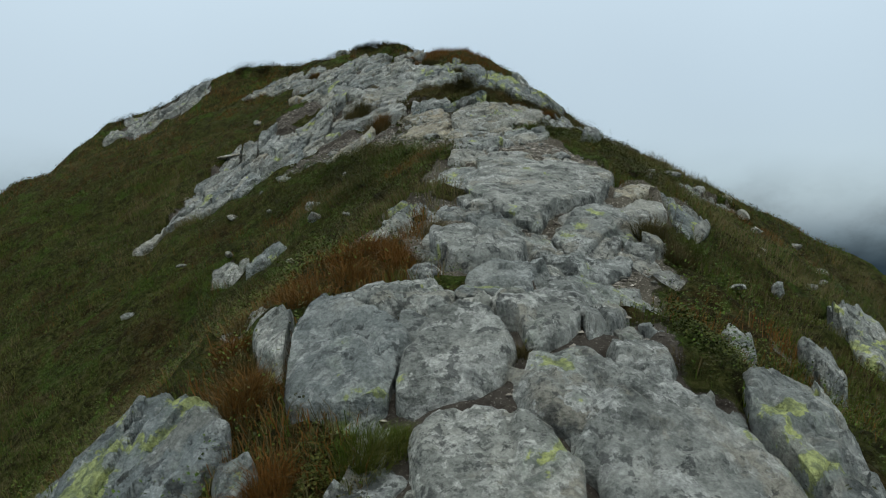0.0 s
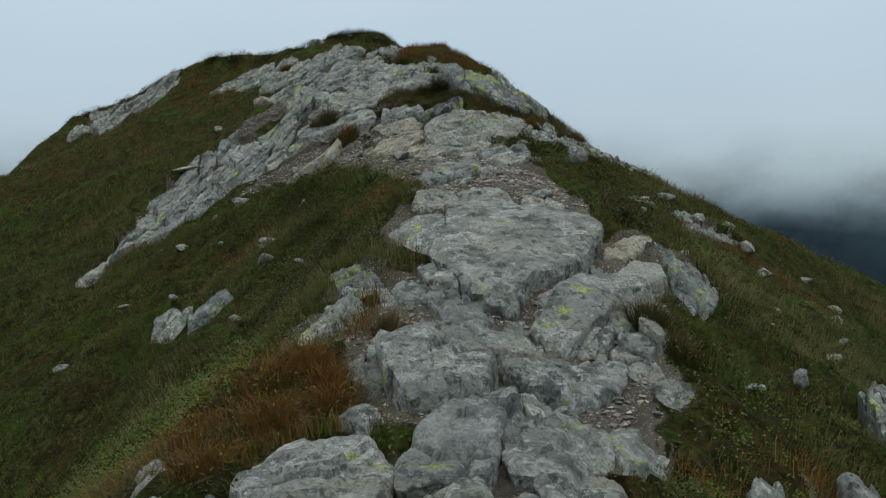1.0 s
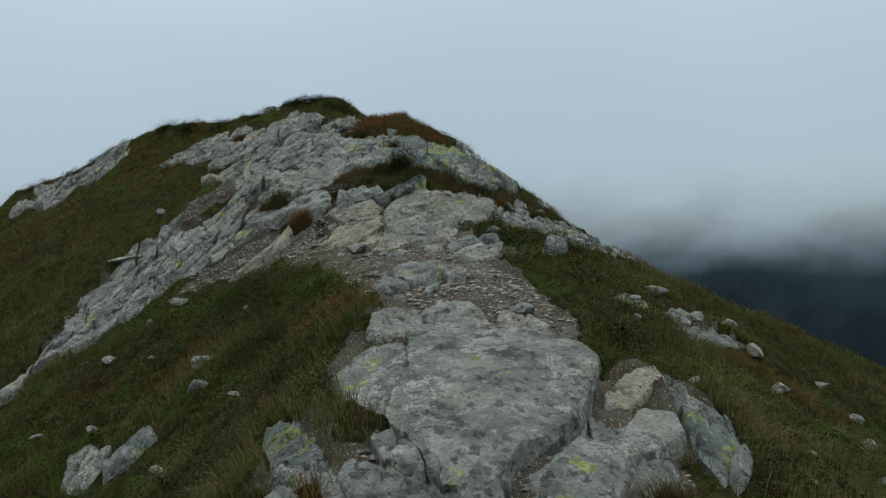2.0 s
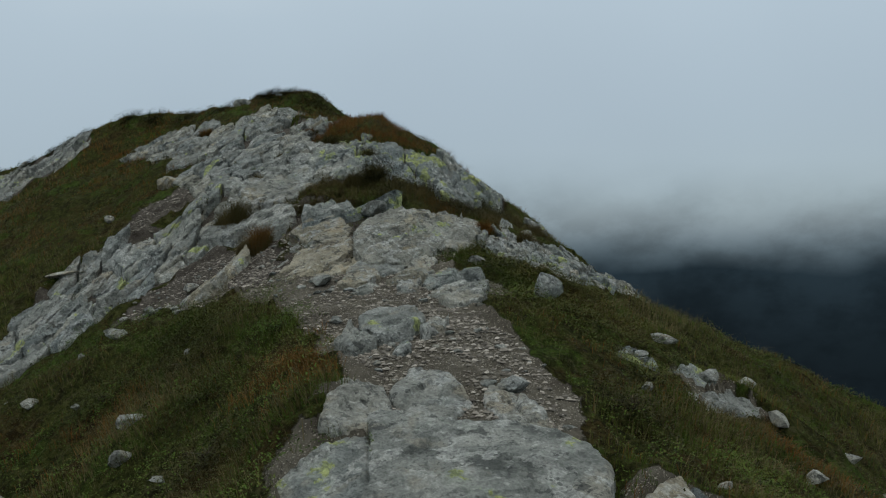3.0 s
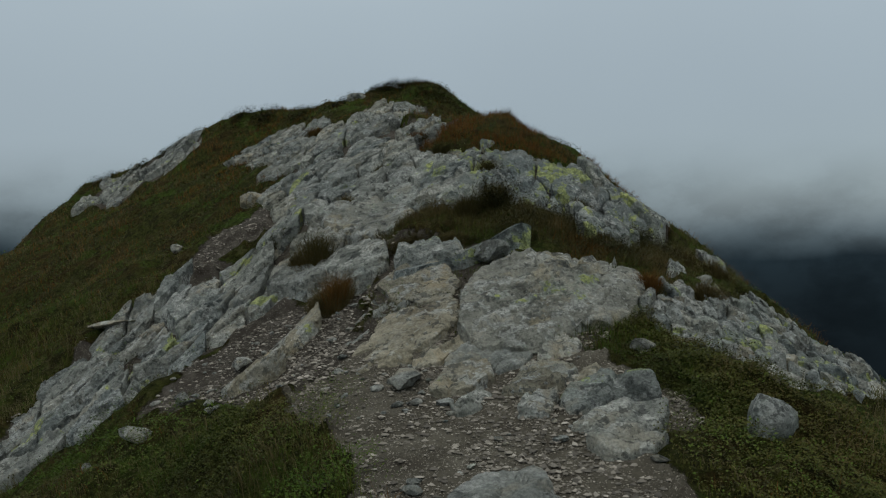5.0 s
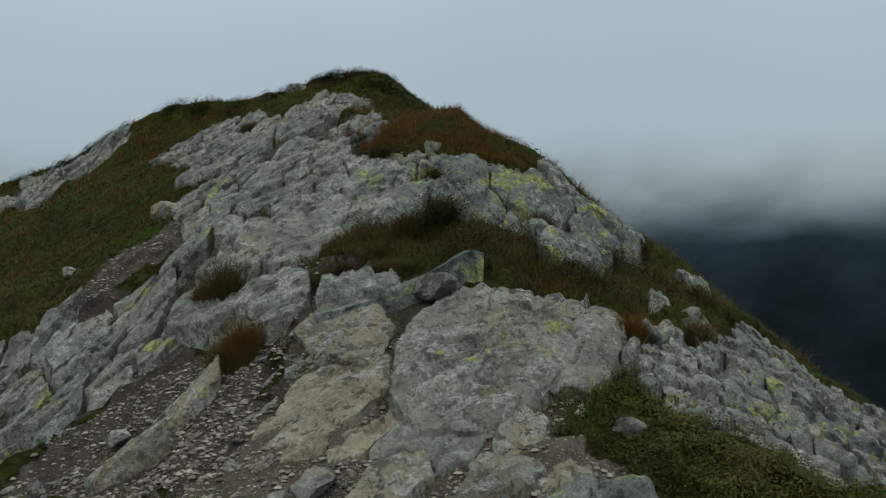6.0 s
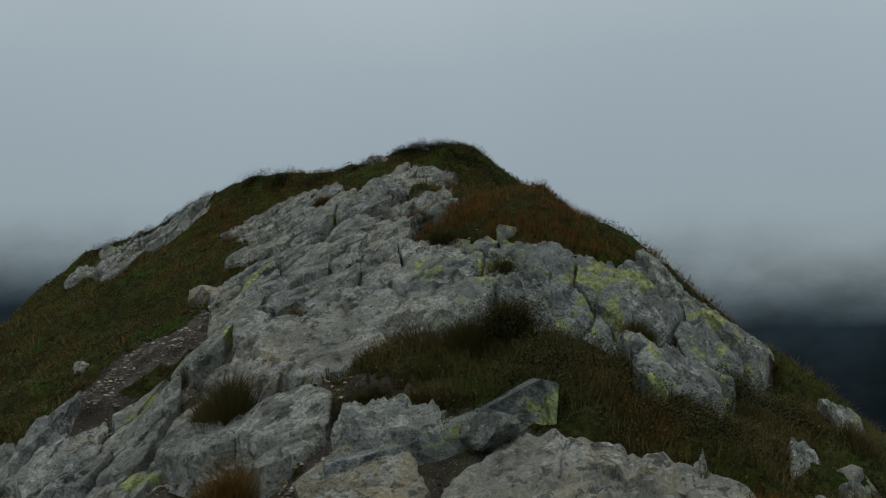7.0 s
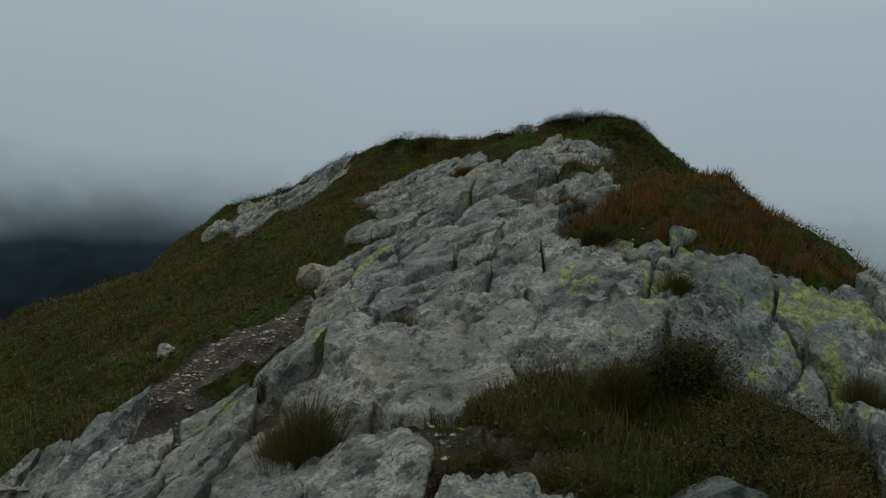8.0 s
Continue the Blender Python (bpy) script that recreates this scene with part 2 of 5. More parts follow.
def broken_faces(t, at, size, slant):
    """Relief of small flat faces, each tilted its own way."""
    cells = node(t, "ShaderNodeTexVoronoi", Scale=size, Randomness=1.0)
    t.links.new(at, cells.inputs["Vector"])
    away, way, dot = (t.nodes.new("ShaderNodeVectorMath") for _ in range(3))
    away.operation, way.operation, dot.operation = "SUBTRACT", "SUBTRACT", "DOT_PRODUCT"
    t.links.new(at, away.inputs[0])
    t.links.new(cells.outputs["Position"], away.inputs[1])
    t.links.new(cells.outputs["Color"], way.inputs[0])
    way.inputs[1].default_value = (0.5, 0.5, 0.5)
    t.links.new(away.outputs[0], dot.inputs[0])
    t.links.new(way.outputs[0], dot.inputs[1])
    return math_node(t, "MULTIPLY", dot.outputs["Value"], slant)


def rock_material(name, dark, mid, light, lichen, tan):
    """Weathered schist: broken tones, crusted with pale, dark and yellow-green lichen in crisp-edged patches."""
    mat, t, b = shader(name, 0.9)
    at = place(t)
    turn = t.nodes.new("ShaderNodeMapping")
    turn.inputs["Rotation"].default_value = (0.25, 0.3, 0.95)
    turn.inputs["Scale"].default_value = (1.0, 1.15, 1.1)
    t.links.new(at, turn.inputs["Vector"])
    base = ramp(t, [(0.36, dark), (0.45, mid), (0.54, tuple(1.15 * v for v in mid)), (0.64, light)])
    t.links.new(noise_tex(t, turn.outputs[0], 4.2, 8.0, 0.66), base.inputs[0])
    c = blend(t, band(t, noise_tex(t, at, 3.1, 7.0, 0.65, 0.3), 0.53, 0.62, 0, 0.7), base.outputs[0], tan)
    fine = noise_tex(t, at, 30.0, 5.0, 0.7)
    where = noise_tex(t, at, 2.1, 4.0, 0.6)
    # pale grey crusts, a hand wide and smaller
    crust = noise_tex(t, at, 9.0, 6.0, 0.62)
    c = blend(t, math_node(t, "MULTIPLY", band(t, crust, 0.515, 0.54, 0, 0.8), band(t, where, 0.36, 0.56, 0.2, 1.0)), c, blend(t, band(t, fine, 0.38, 0.62), (0.25, 0.26, 0.245), (0.46, 0.47, 0.44)))
    discs = node(t, "ShaderNodeTexVoronoi", Scale=15.0, Randomness=1.0)
    t.links.new(at, discs.inputs["Vector"])
    ring = math_node(t, "ADD", discs.outputs["Distance"], math_node(t, "MULTIPLY", fine, 0.6))
    c = blend(t, math_node(t, "MULTIPLY", band(t, ring, 0.49, 0.45, 0, 0.5), band(t, where, 0.62, 0.42)), c, (0.42, 0.43, 0.40))
    # dark crusts, patches and specks, in colour only
    dark_patches = noise_tex(t, at, 17.0, 6.0, 0.64)
    c = blend(t, math_node(t, "MULTIPLY", band(t, dark_patches, 0.445, 0.41, 0, 0.72), band(t, noise_tex(t, at, 1.7, 3.0), 0.36, 0.56, 0.3, 1.0)), c, (0.046, 0.050, 0.049))
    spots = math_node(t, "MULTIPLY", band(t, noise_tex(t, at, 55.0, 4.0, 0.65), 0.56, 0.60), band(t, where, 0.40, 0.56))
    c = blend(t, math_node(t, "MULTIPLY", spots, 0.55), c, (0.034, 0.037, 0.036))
    # yellow-green lichen, and a mint bloom round it
    green = math_node(t, "ADD", math_node(t, "MULTIPLY", noise_tex(t, at, 2.9, 5.0, 0.62), 0.6), math_node(t, "MULTIPLY", crust, 0.4))
    c = blend(t, band(t, green, 0.545 - lichen * 0.13, 0.60 - lichen * 0.13, 0, 0.4), c, (0.20, 0.235, 0.19))
    c = blend(t, band(t, green, 0.598 - lichen * 0.13, 0.615 - lichen * 0.13, 0, 0.8), c, blend(t, band(t, fine, 0.4, 0.6), (0.17, 0.20, 0.08), (0.37, 0.41, 0.13)))
    c = blend(t, 0.45, c, blend(t, band(t, noise_tex(t, at, 80.0, 4.0, 0.7), 0.34, 0.66), (0.5, 0.5, 0.5), (1.5, 1.5, 1.5)), "MULTIPLY")
    info = t.nodes.new("ShaderNodeObjectInfo")
    own = ramp(t, [(0.0, (0.80, 0.83, 0.84)), (0.5, (0.98, 0.98, 0.97)), (1.0, (1.12, 1.10, 1.04))])
    t.links.new(info.outputs["Random"], own.inputs[0])
    c = blend(t, 1.0, c, own.outputs[0], "MULTIPLY")
    warp = node(t, "ShaderNodeTexNoise", Scale=5.0, Detail=4.0, Roughness=0.6)
    t.links.new(at, warp.inputs["Vector"])
    bent = t.nodes.new("ShaderNodeVectorMath")
    bent.operation = "MULTIPLY_ADD"
    bent.inputs[1].default_value = (0.09, 0.09, 0.09)
    t.links.new(warp.outputs["Color"], bent.inputs[0])
    t.links.new(at, bent.inputs[2])
    bed = t.nodes.new("ShaderNodeMapping")
    bed.inputs["Rotation"].default_value = (0.2, 0.25, 0.95)
    bed.inputs["Scale"].default_value = (1.0, 1.9, 1.6)
    t.links.new(bent.outputs[0], bed.inputs["Vector"])
    height = math_node(t, "MULTIPLY", noise_tex(t, turn.outputs[0], 14.0, 8.0, 0.7), 0.03)
    height = math_node(t, "ADD", height, math_node(t, "MULTIPLY", noise_tex(t, at, 55.0, 5.0, 0.7), 0.012))
    height = math_node(t, "ADD", height, math_node(t, "MULTIPLY", crust, 0.012))
    for size, slant in ((11.0, 0.40), (24.0, 0.36)):
        height = math_node(t, "ADD", height, broken_faces(t, bed.outputs[0], size, slant))
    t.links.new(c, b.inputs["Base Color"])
    bump = node(t, "ShaderNodeBump", Strength=1.0, Distance=1.0)
    t.links.new(height, bump.inputs["Height"])
    t.links.new(bump.outputs[0], b.inputs["Normal"])
    return mat


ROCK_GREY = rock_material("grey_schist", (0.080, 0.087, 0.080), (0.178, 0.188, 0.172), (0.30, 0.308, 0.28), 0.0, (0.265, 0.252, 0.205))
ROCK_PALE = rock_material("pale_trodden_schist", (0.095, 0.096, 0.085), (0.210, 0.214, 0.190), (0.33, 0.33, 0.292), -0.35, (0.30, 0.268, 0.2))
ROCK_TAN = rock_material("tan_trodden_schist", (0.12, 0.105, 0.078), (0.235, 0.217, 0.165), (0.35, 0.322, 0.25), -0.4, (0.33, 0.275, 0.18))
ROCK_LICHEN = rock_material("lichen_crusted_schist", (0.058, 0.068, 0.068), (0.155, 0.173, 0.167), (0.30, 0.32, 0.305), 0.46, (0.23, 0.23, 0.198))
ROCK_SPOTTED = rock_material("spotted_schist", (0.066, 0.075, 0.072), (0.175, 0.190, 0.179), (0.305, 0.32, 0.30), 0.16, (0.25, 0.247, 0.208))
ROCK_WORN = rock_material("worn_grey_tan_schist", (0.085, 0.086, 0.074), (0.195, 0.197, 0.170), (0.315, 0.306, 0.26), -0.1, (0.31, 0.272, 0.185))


def earth_look(t, at):
    """Dark gritty earth: its colour and relief."""
    c = ramp(t, [(0.3, (0.030, 0.025, 0.020)), (0.55, (0.075, 0.066, 0.054)), (0.75, (0.14, 0.126, 0.105))])
    t.links.new(noise_tex(t, at, 9.0, 8.0, 0.7), c.inputs[0])
    grit = band(t, noise_tex(t, at, 95.0, 4.0, 0.65), 0.58, 0.66)
    return blend(t, math_node(t, "MULTIPLY", grit, 0.7), c.outputs[0], (0.24, 0.225, 0.2)), math_node(t, "MULTIPLY", noise_tex(t, at, 45.0, 8.0, 0.7), 0.027)


def grit_look(t, at):
    """Trodden path: fine tan-grey grit over brown earth."""
    c = ramp(t, [(0.3, (0.045, 0.038, 0.030)), (0.5, (0.082, 0.074, 0.057)), (0.72, (0.135, 0.124, 0.098))])
    t.links.new(noise_tex(t, at, 5.0, 8.0, 0.7), c.inputs[0])
    colour, height = c.outputs[0], math_node(t, "MULTIPLY", noise_tex(t, at, 45.0, 8.0, 0.7), 0.01)
    for size, share in ((70.0, 0.46), (140.0, 0.50)):
        grit = node(t, "ShaderNodeTexVoronoi", Scale=size, Randomness=1.0)
        t.links.new(at, grit.inputs["Vector"])
        split = t.nodes.new("ShaderNodeSeparateXYZ")
        t.links.new(grit.outputs["Color"], split.inputs[0])
        own = ramp(t, [(0.0, (0.06, 0.054, 0.044)), (0.6, (0.17, 0.155, 0.125)), (1.0, (0.36, 0.33, 0.27))])
        t.links.new(split.outputs["X"], own.inputs[0])
        there = math_node(t, "MULTIPLY", band(t, grit.outputs["Distance"], 0.42, 0.30), band(t, math_node(t, "ADD", math_node(t, "MULTIPLY", split.outputs["Y"], 0.5), math_node(t, "MULTIPLY", noise_tex(t, at, 3.5, 4.0), 0.6)), share, share + 0.04))
        colour = blend(t, there, colour, own.outputs[0])
        height = math_node(t, "ADD", height, math_node(t, "MULTIPLY", there, 0.5 / size))
    return colour, height


def turf_look(t, at):
    """Moss and litter under the grass: olive, brown and fresh green in drifts, broken up at the size of leaves."""
    c = ramp(t, [(0.32, (0.010, 0.010, 0.004)), (0.43, (0.024, 0.027, 0.008)), (0.56, (0.048, 0.054, 0.014)), (0.68, (0.085, 0.075, 0.030))])
    t.links.new(noise_tex(t, at, 22.0, 8.0, 0.72, 0.2), c.inputs[0])
    fine = noise_tex(t, at, 34.0, 5.0, 0.7)
    colour = blend(t, band(t, noise_tex(t, at, 1.5, 6.0, 0.62), 0.50, 0.60, 0, 0.6), c.outputs[0], blend(t, band(t, fine, 0.35, 0.65), (0.022, 0.013, 0.006), (0.075, 0.046, 0.018)))
    colour = blend(t, band(t, noise_tex(t, at, 1.9, 6.0, 0.62, 0.3), 0.52, 0.60, 0, 0.75), colour, blend(t, band(t, fine, 0.35, 0.65), (0.022, 0.038, 0.007), (0.062, 0.100, 0.018)))
    # crease shade put into the turf colour, as scattered dark brown patches
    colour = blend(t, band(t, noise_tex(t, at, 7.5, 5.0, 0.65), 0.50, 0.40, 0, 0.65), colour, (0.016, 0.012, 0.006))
    colour = blend(t, band(t, noise_tex(t, at, 8.5, 6.0, 0.7), 0.56, 0.64, 0, 0.55), colour, (0.095, 0.086, 0.040))
    return colour, math_node(t, "MULTIPLY", noise_tex(t, at, 24.0, 8.0, 0.72), 0.06)


def ground_material():
    """Turf, earth and grit in one: the sheet's own masks say where each lies, frayed along their edges."""
    mat, t, b = shader("mossy_turf_and_earth", 1.0)
    b.inputs["Specular IOR Level"].default_value = 0.03
    at = place(t)
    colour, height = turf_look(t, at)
    fray = math_node(t, "MULTIPLY_ADD", noise_tex(t, at, 13.0, 6.0, 0.7), 1.1)
    fray.node.inputs[2].default_value = -0.55
    for name, look_of in (("soil", earth_look), ("grit", grit_look)):
        mask = t.nodes.new("ShaderNodeAttribute")
        mask.attribute_name = name
        there = band(t, math_node(t, "ADD", mask.outputs["Fac"], fray), 0.42, 0.58)
        own, relief = look_of(t, at)
        colour = blend(t, there, colour, own)
        mixed = t.nodes.new("ShaderNodeMix")
        for value, slot in ((there, 0), (height, 2), (relief, 3)):
            t.links.new(value, mixed.inputs[slot])
        height = mixed.outputs[0]
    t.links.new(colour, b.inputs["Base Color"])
    bump = node(t, "ShaderNodeBump", Strength=1.0, Distance=1.0)
    t.links.new(height, bump.inputs["Height"])
    t.links.new(bump.outputs[0], b.inputs["Normal"])
    return mat


def twig_material():
    mat, t, b = shader("dark_twigs", 0.9)
    c = ramp(t, [(0.35, (0.022, 0.017, 0.012)), (0.65, (0.07, 0.055, 0.04))])
    t.links.new(noise_tex(t, place(t), 40.0, 4.0), c.inputs[0])
    t.links.new(c.outputs[0], b.inputs["Base Color"])
    return mat


def leaf_material(name, colours, gloss=0.6):
    """Blades and leaves: the colours shift from plant to plant and in drifts over the slope."""
    mat, t, b = shader(name, gloss)
    info = t.nodes.new("ShaderNodeNewGeometry")
    n = len(colours) - 1
    own = ramp(t, [(i / n, c) for i, c in enumerate(colours)])
    drift = noise_tex(t, info.outputs["Position"], 1.1, 4.0, 0.6)
    mixed = math_node(t, "ADD", math_node(t, "MULTIPLY", info.outputs["Random Per Island"], 0.45), math_node(t, "MULTIPLY", band(t, drift, 0.36, 0.64), 0.55))
    t.links.new(mixed, own.inputs[0])
    t.links.new(own.outputs[0], b.inputs["Base Color"])
    b.inputs["Specular IOR Level"].default_value = 0.04
    return mat


GROUND, TWIGS = ground_material(), twig_material()
GRASS_GREEN = leaf_material("green_mountain_grass", [(0.024, 0.043, 0.006), (0.050, 0.077, 0.011), (0.078, 0.088, 0.018), (0.115, 0.100, 0.038)])
GRASS_DRY = leaf_material("straw_grass", [(0.055, 0.044, 0.016), (0.095, 0.078, 0.033), (0.16, 0.132, 0.068)])
GRASS_RUST = leaf_material("rust_red_grass", [(0.070, 0.032, 0.009), (0.125, 0.056, 0.014), (0.145, 0.074, 0.020), (0.10, 0.066, 0.022)])
LEAF_GREEN = leaf_material("small_green_leaves", [(0.024, 0.048, 0.006), (0.048, 0.084, 0.012), (0.068, 0.098, 0.018), (0.085, 0.080, 0.024)], 0.6)
LEAF_DARK = leaf_material("dark_heath_leaves", [(0.018, 0.021, 0.008), (0.036, 0.038, 0.013), (0.060, 0.050, 0.020)], 0.6)


def backdrop_material():
    """The far side of the valley, dark below and lost in cloud above: a glowing shell with the haze painted in."""
    mat, t, b = shader("valley_side_painted_haze")
    t.nodes.remove(b)
    out = t.nodes["Material Output"]
    at = place(t)
    split = t.nodes.new("ShaderNodeSeparateXYZ")
    t.links.new(at, split.inputs[0])
    low = t.nodes.new("ShaderNodeMapping")
    low.inputs["Scale"].default_value = (1, 1, 1.7)
    t.links.new(at, low.inputs["Vector"])
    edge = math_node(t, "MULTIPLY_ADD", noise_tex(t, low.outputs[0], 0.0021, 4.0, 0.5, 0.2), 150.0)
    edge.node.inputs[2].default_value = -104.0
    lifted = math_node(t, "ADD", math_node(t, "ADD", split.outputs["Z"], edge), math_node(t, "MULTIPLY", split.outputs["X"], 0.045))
    # haze painted by height: paler blue glow and more transparent upwards
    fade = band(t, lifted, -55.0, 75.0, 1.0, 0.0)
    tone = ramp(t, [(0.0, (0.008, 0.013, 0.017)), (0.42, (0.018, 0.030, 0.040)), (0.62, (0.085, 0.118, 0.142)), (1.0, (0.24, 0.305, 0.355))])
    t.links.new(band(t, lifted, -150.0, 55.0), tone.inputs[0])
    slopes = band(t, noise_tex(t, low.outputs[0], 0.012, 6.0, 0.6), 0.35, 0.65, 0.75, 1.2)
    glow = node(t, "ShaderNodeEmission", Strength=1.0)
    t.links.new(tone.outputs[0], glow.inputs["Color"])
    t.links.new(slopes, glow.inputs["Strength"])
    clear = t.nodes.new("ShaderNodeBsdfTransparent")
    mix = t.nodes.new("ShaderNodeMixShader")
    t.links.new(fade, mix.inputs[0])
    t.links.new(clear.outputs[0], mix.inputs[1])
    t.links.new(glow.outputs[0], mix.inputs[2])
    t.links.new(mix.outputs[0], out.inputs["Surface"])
    return mat


# ---- meshes from arrays ----


def mesh_of(name, verts, loops, sizes, mats, which=None, smooth=True):
    me = bpy.data.meshes.new(name)
    me.vertices.add(len(verts))
    me.vertices.foreach_set("co", np.ascontiguousarray(verts, np.float32).ravel())
    me.loops.add(len(loops))
    me.loops.foreach_set("vertex_index", np.ascontiguousarray(loops, np.int32))
    me.polygons.add(len(sizes))
    starts = np.concatenate([[0], np.cumsum(sizes)[:-1]]).astype(np.int32)
    me.polygons.foreach_set("loop_start", starts)
    for m in mats:
        me.materials.append(m)
    if which is not None:
        me.polygons.foreach_set("material_index", np.ascontiguousarray(which, np.int32))
    me.polygons.foreach_set("use_smooth", np.full(len(sizes), smooth))
    me.update(calc_edges=True)
    me.validate()
    return me


# ---- ground: one sheet from the ridge to the valley ----


def axis(a, b, step, c, d, wide, reach):
    """Even steps from a to b, wider ones out to c and d, and ever wider ones from there to the horizon."""
    out = [wide]
    while sum(out) < reach:
        out.append(out[-1] * 1.22)
    outer = np.cumsum(out)
    below, above = np.arange(a - wide, c, -wide)[::-1], np.arange(b + wide, d, wide)
    return np.concatenate([(below[0] - outer)[::-1], below, np.arange(a, b + step / 2, step), above, above[-1] + outer])


def coverage(polys, x, y, ragged=True):
    """How much of the neighbourhood of each point the outlines cover, from 0 to 1."""
    total = np.zeros(len(x))
    for sx, sy in ((0, 0), (0.04, 0.02), (-0.02, 0.04), (-0.04, -0.02), (0.02, -0.04)):
        px, py = wander(x + sx, y + sy) if ragged else (x + sx, y + sy)
        hit = np.zeros(len(x), bool)
        for poly in polys:
            hit |= inside(poly, px, py)
        total += hit / 5
    return total


def build_ground():
    xs, ys = axis(-3.0, 2.4, 0.042, -10.0, 4.5, 0.1, 900.0), axis(0.8, 13.0, 0.042, -2.0, 24.0, 0.1, 900.0)
    gx, gy = np.meshgrid(xs, ys)
    x, y = gx.ravel(), gy.ravel()
    z = ground_at(x, y)
    w, h = len(xs), len(ys)
    i = (np.arange(h - 1)[:, None] * w + np.arange(w - 1)).ravel()
    loops = np.stack([i, i + 1, i + w + 1, i + w], -1).ravel()
    me = mesh_of("ground", np.stack([x, y, z], -1), loops, np.full(len(i), 4), [GROUND])
    soil = np.maximum(coverage(BARE_SOIL + FRACTURED, x, y), coverage(OUTLINES + [WORN_ROCK], x, y, False))
    trodden = [PATH_STONY, GAP_SOIL] + [p for p in OUTLINES if 3.3 < p[0][1] < 9.0]
    grit = np.maximum(coverage(trodden, x, y), coverage(trodden, x, y, False)) * np.clip(1.2 + 2.5 * (x + 0.5 * np.clip(9.6 - y, -1, 1)), 0, 1)
    for name, values in (("soil", soil), ("grit", grit)):
        me.attributes.new(name, "FLOAT", "POINT").data.foreach_set("value", values.astype(np.float32))
    tagged(new("ground", me), "mossy mountain ridge with dark gritty earth showing along the path", "ground", kind="structure")


def build_backdrop():
    n, radius = 96, 950.0
    a = np.linspace(0, 2 * np.pi, n, endpoint=False)
    levels = np.linspace(-330, 330, 12)
    verts = np.array([(radius * np.cos(t), radius * np.sin(t) + 8, z) for z in levels for t in a])
    loops = [v for r in range(len(levels) - 1) for k in range(n) for v in (r * n + k, r * n + (k + 1) % n, (r + 1) * n + (k + 1) % n, (r + 1) * n + k)]
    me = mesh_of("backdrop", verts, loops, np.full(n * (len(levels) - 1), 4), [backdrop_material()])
    tagged(new("backdrop", me), "glowing backdrop of the dark far valley side, its haze and low cloud painted in", "backdrop", kind="structure")


build_backdrop()

# ---- rock ----


def thing(name, label, category, at=(0, 0, 0), group=""):
    ob = new(name)
    ob.location = at
    ob.empty_display_size = 0.1
    return tagged(ob, label, category, group)


def child(name, me, parent, at, label=""):
    ob = new(name, me)
    ob.parent = parent
    ob.location = Vector(at) - parent.location
    return tagged(ob, label) if label else ob


def smooth_ring(points, n, cut=0.07):
    """The outline with its corners cut, laid out again in n even steps."""
    p = np.array(points, float)
    q = np.roll(p, -1, 0)
    p = np.stack([(1 - cut) * p + cut * q, cut * p + (1 - cut) * q], 1).reshape(-1, 2)
    closed = np.vstack([p, p[:1]])
    s = np.concatenate([[0], np.cumsum(np.hypot(*np.diff(closed, axis=0).T))])
    at = np.linspace(0, s[-1], n, endpoint=False)
    return np.stack([np.interp(at, s, closed[:, 0]), np.interp(at, s, closed[:, 1])], -1)


def facets(x, y, size, stretch, angle, seed):
    """Broken faces: each patch of rock has its own level and tilt, from about -1 to 1."""
    ca, sa = math.cos(radians(angle)), math.sin(radians(angle))
    u, v = (ca * x + sa * y) / (size * stretch), (ca * y - sa * x) / size
    iu, iv = np.floor(u), np.floor(v)
    best, second, level = np.full(len(x), 9.0), np.full(len(x), 9.0), np.zeros(len(x))
    for a in (-1, 0, 1):
        for b in (-1, 0, 1):
            ju, jv, k = iu + a, iv + b, 0 * iu
            du, dv = u - ju - lattice(ju, jv, k, seed), v - jv - lattice(ju, jv, k + 1, seed)
            d = np.sqrt(du * du + dv * dv)
            own = 2 * lattice(ju, jv, k + 2, seed) - 1 + 1.3 * (lattice(ju, jv, k + 3, seed) - 0.5) * du + 1.3 * (lattice(ju, jv, k + 4, seed) - 0.5) * dv
            second = np.minimum(second, np.maximum(d, best))
            level = np.where(d < best, own, level)
            best = np.minimum(best, d)
    return level, second - best


def stepped(s, hard=0.2):
    """Level treads with short steep risers between them."""
    f = np.floor(s)
    r = np.clip((s - f - 1 + hard) / hard, 0, 1)
    return f + r * r * (3 - 2 * r)


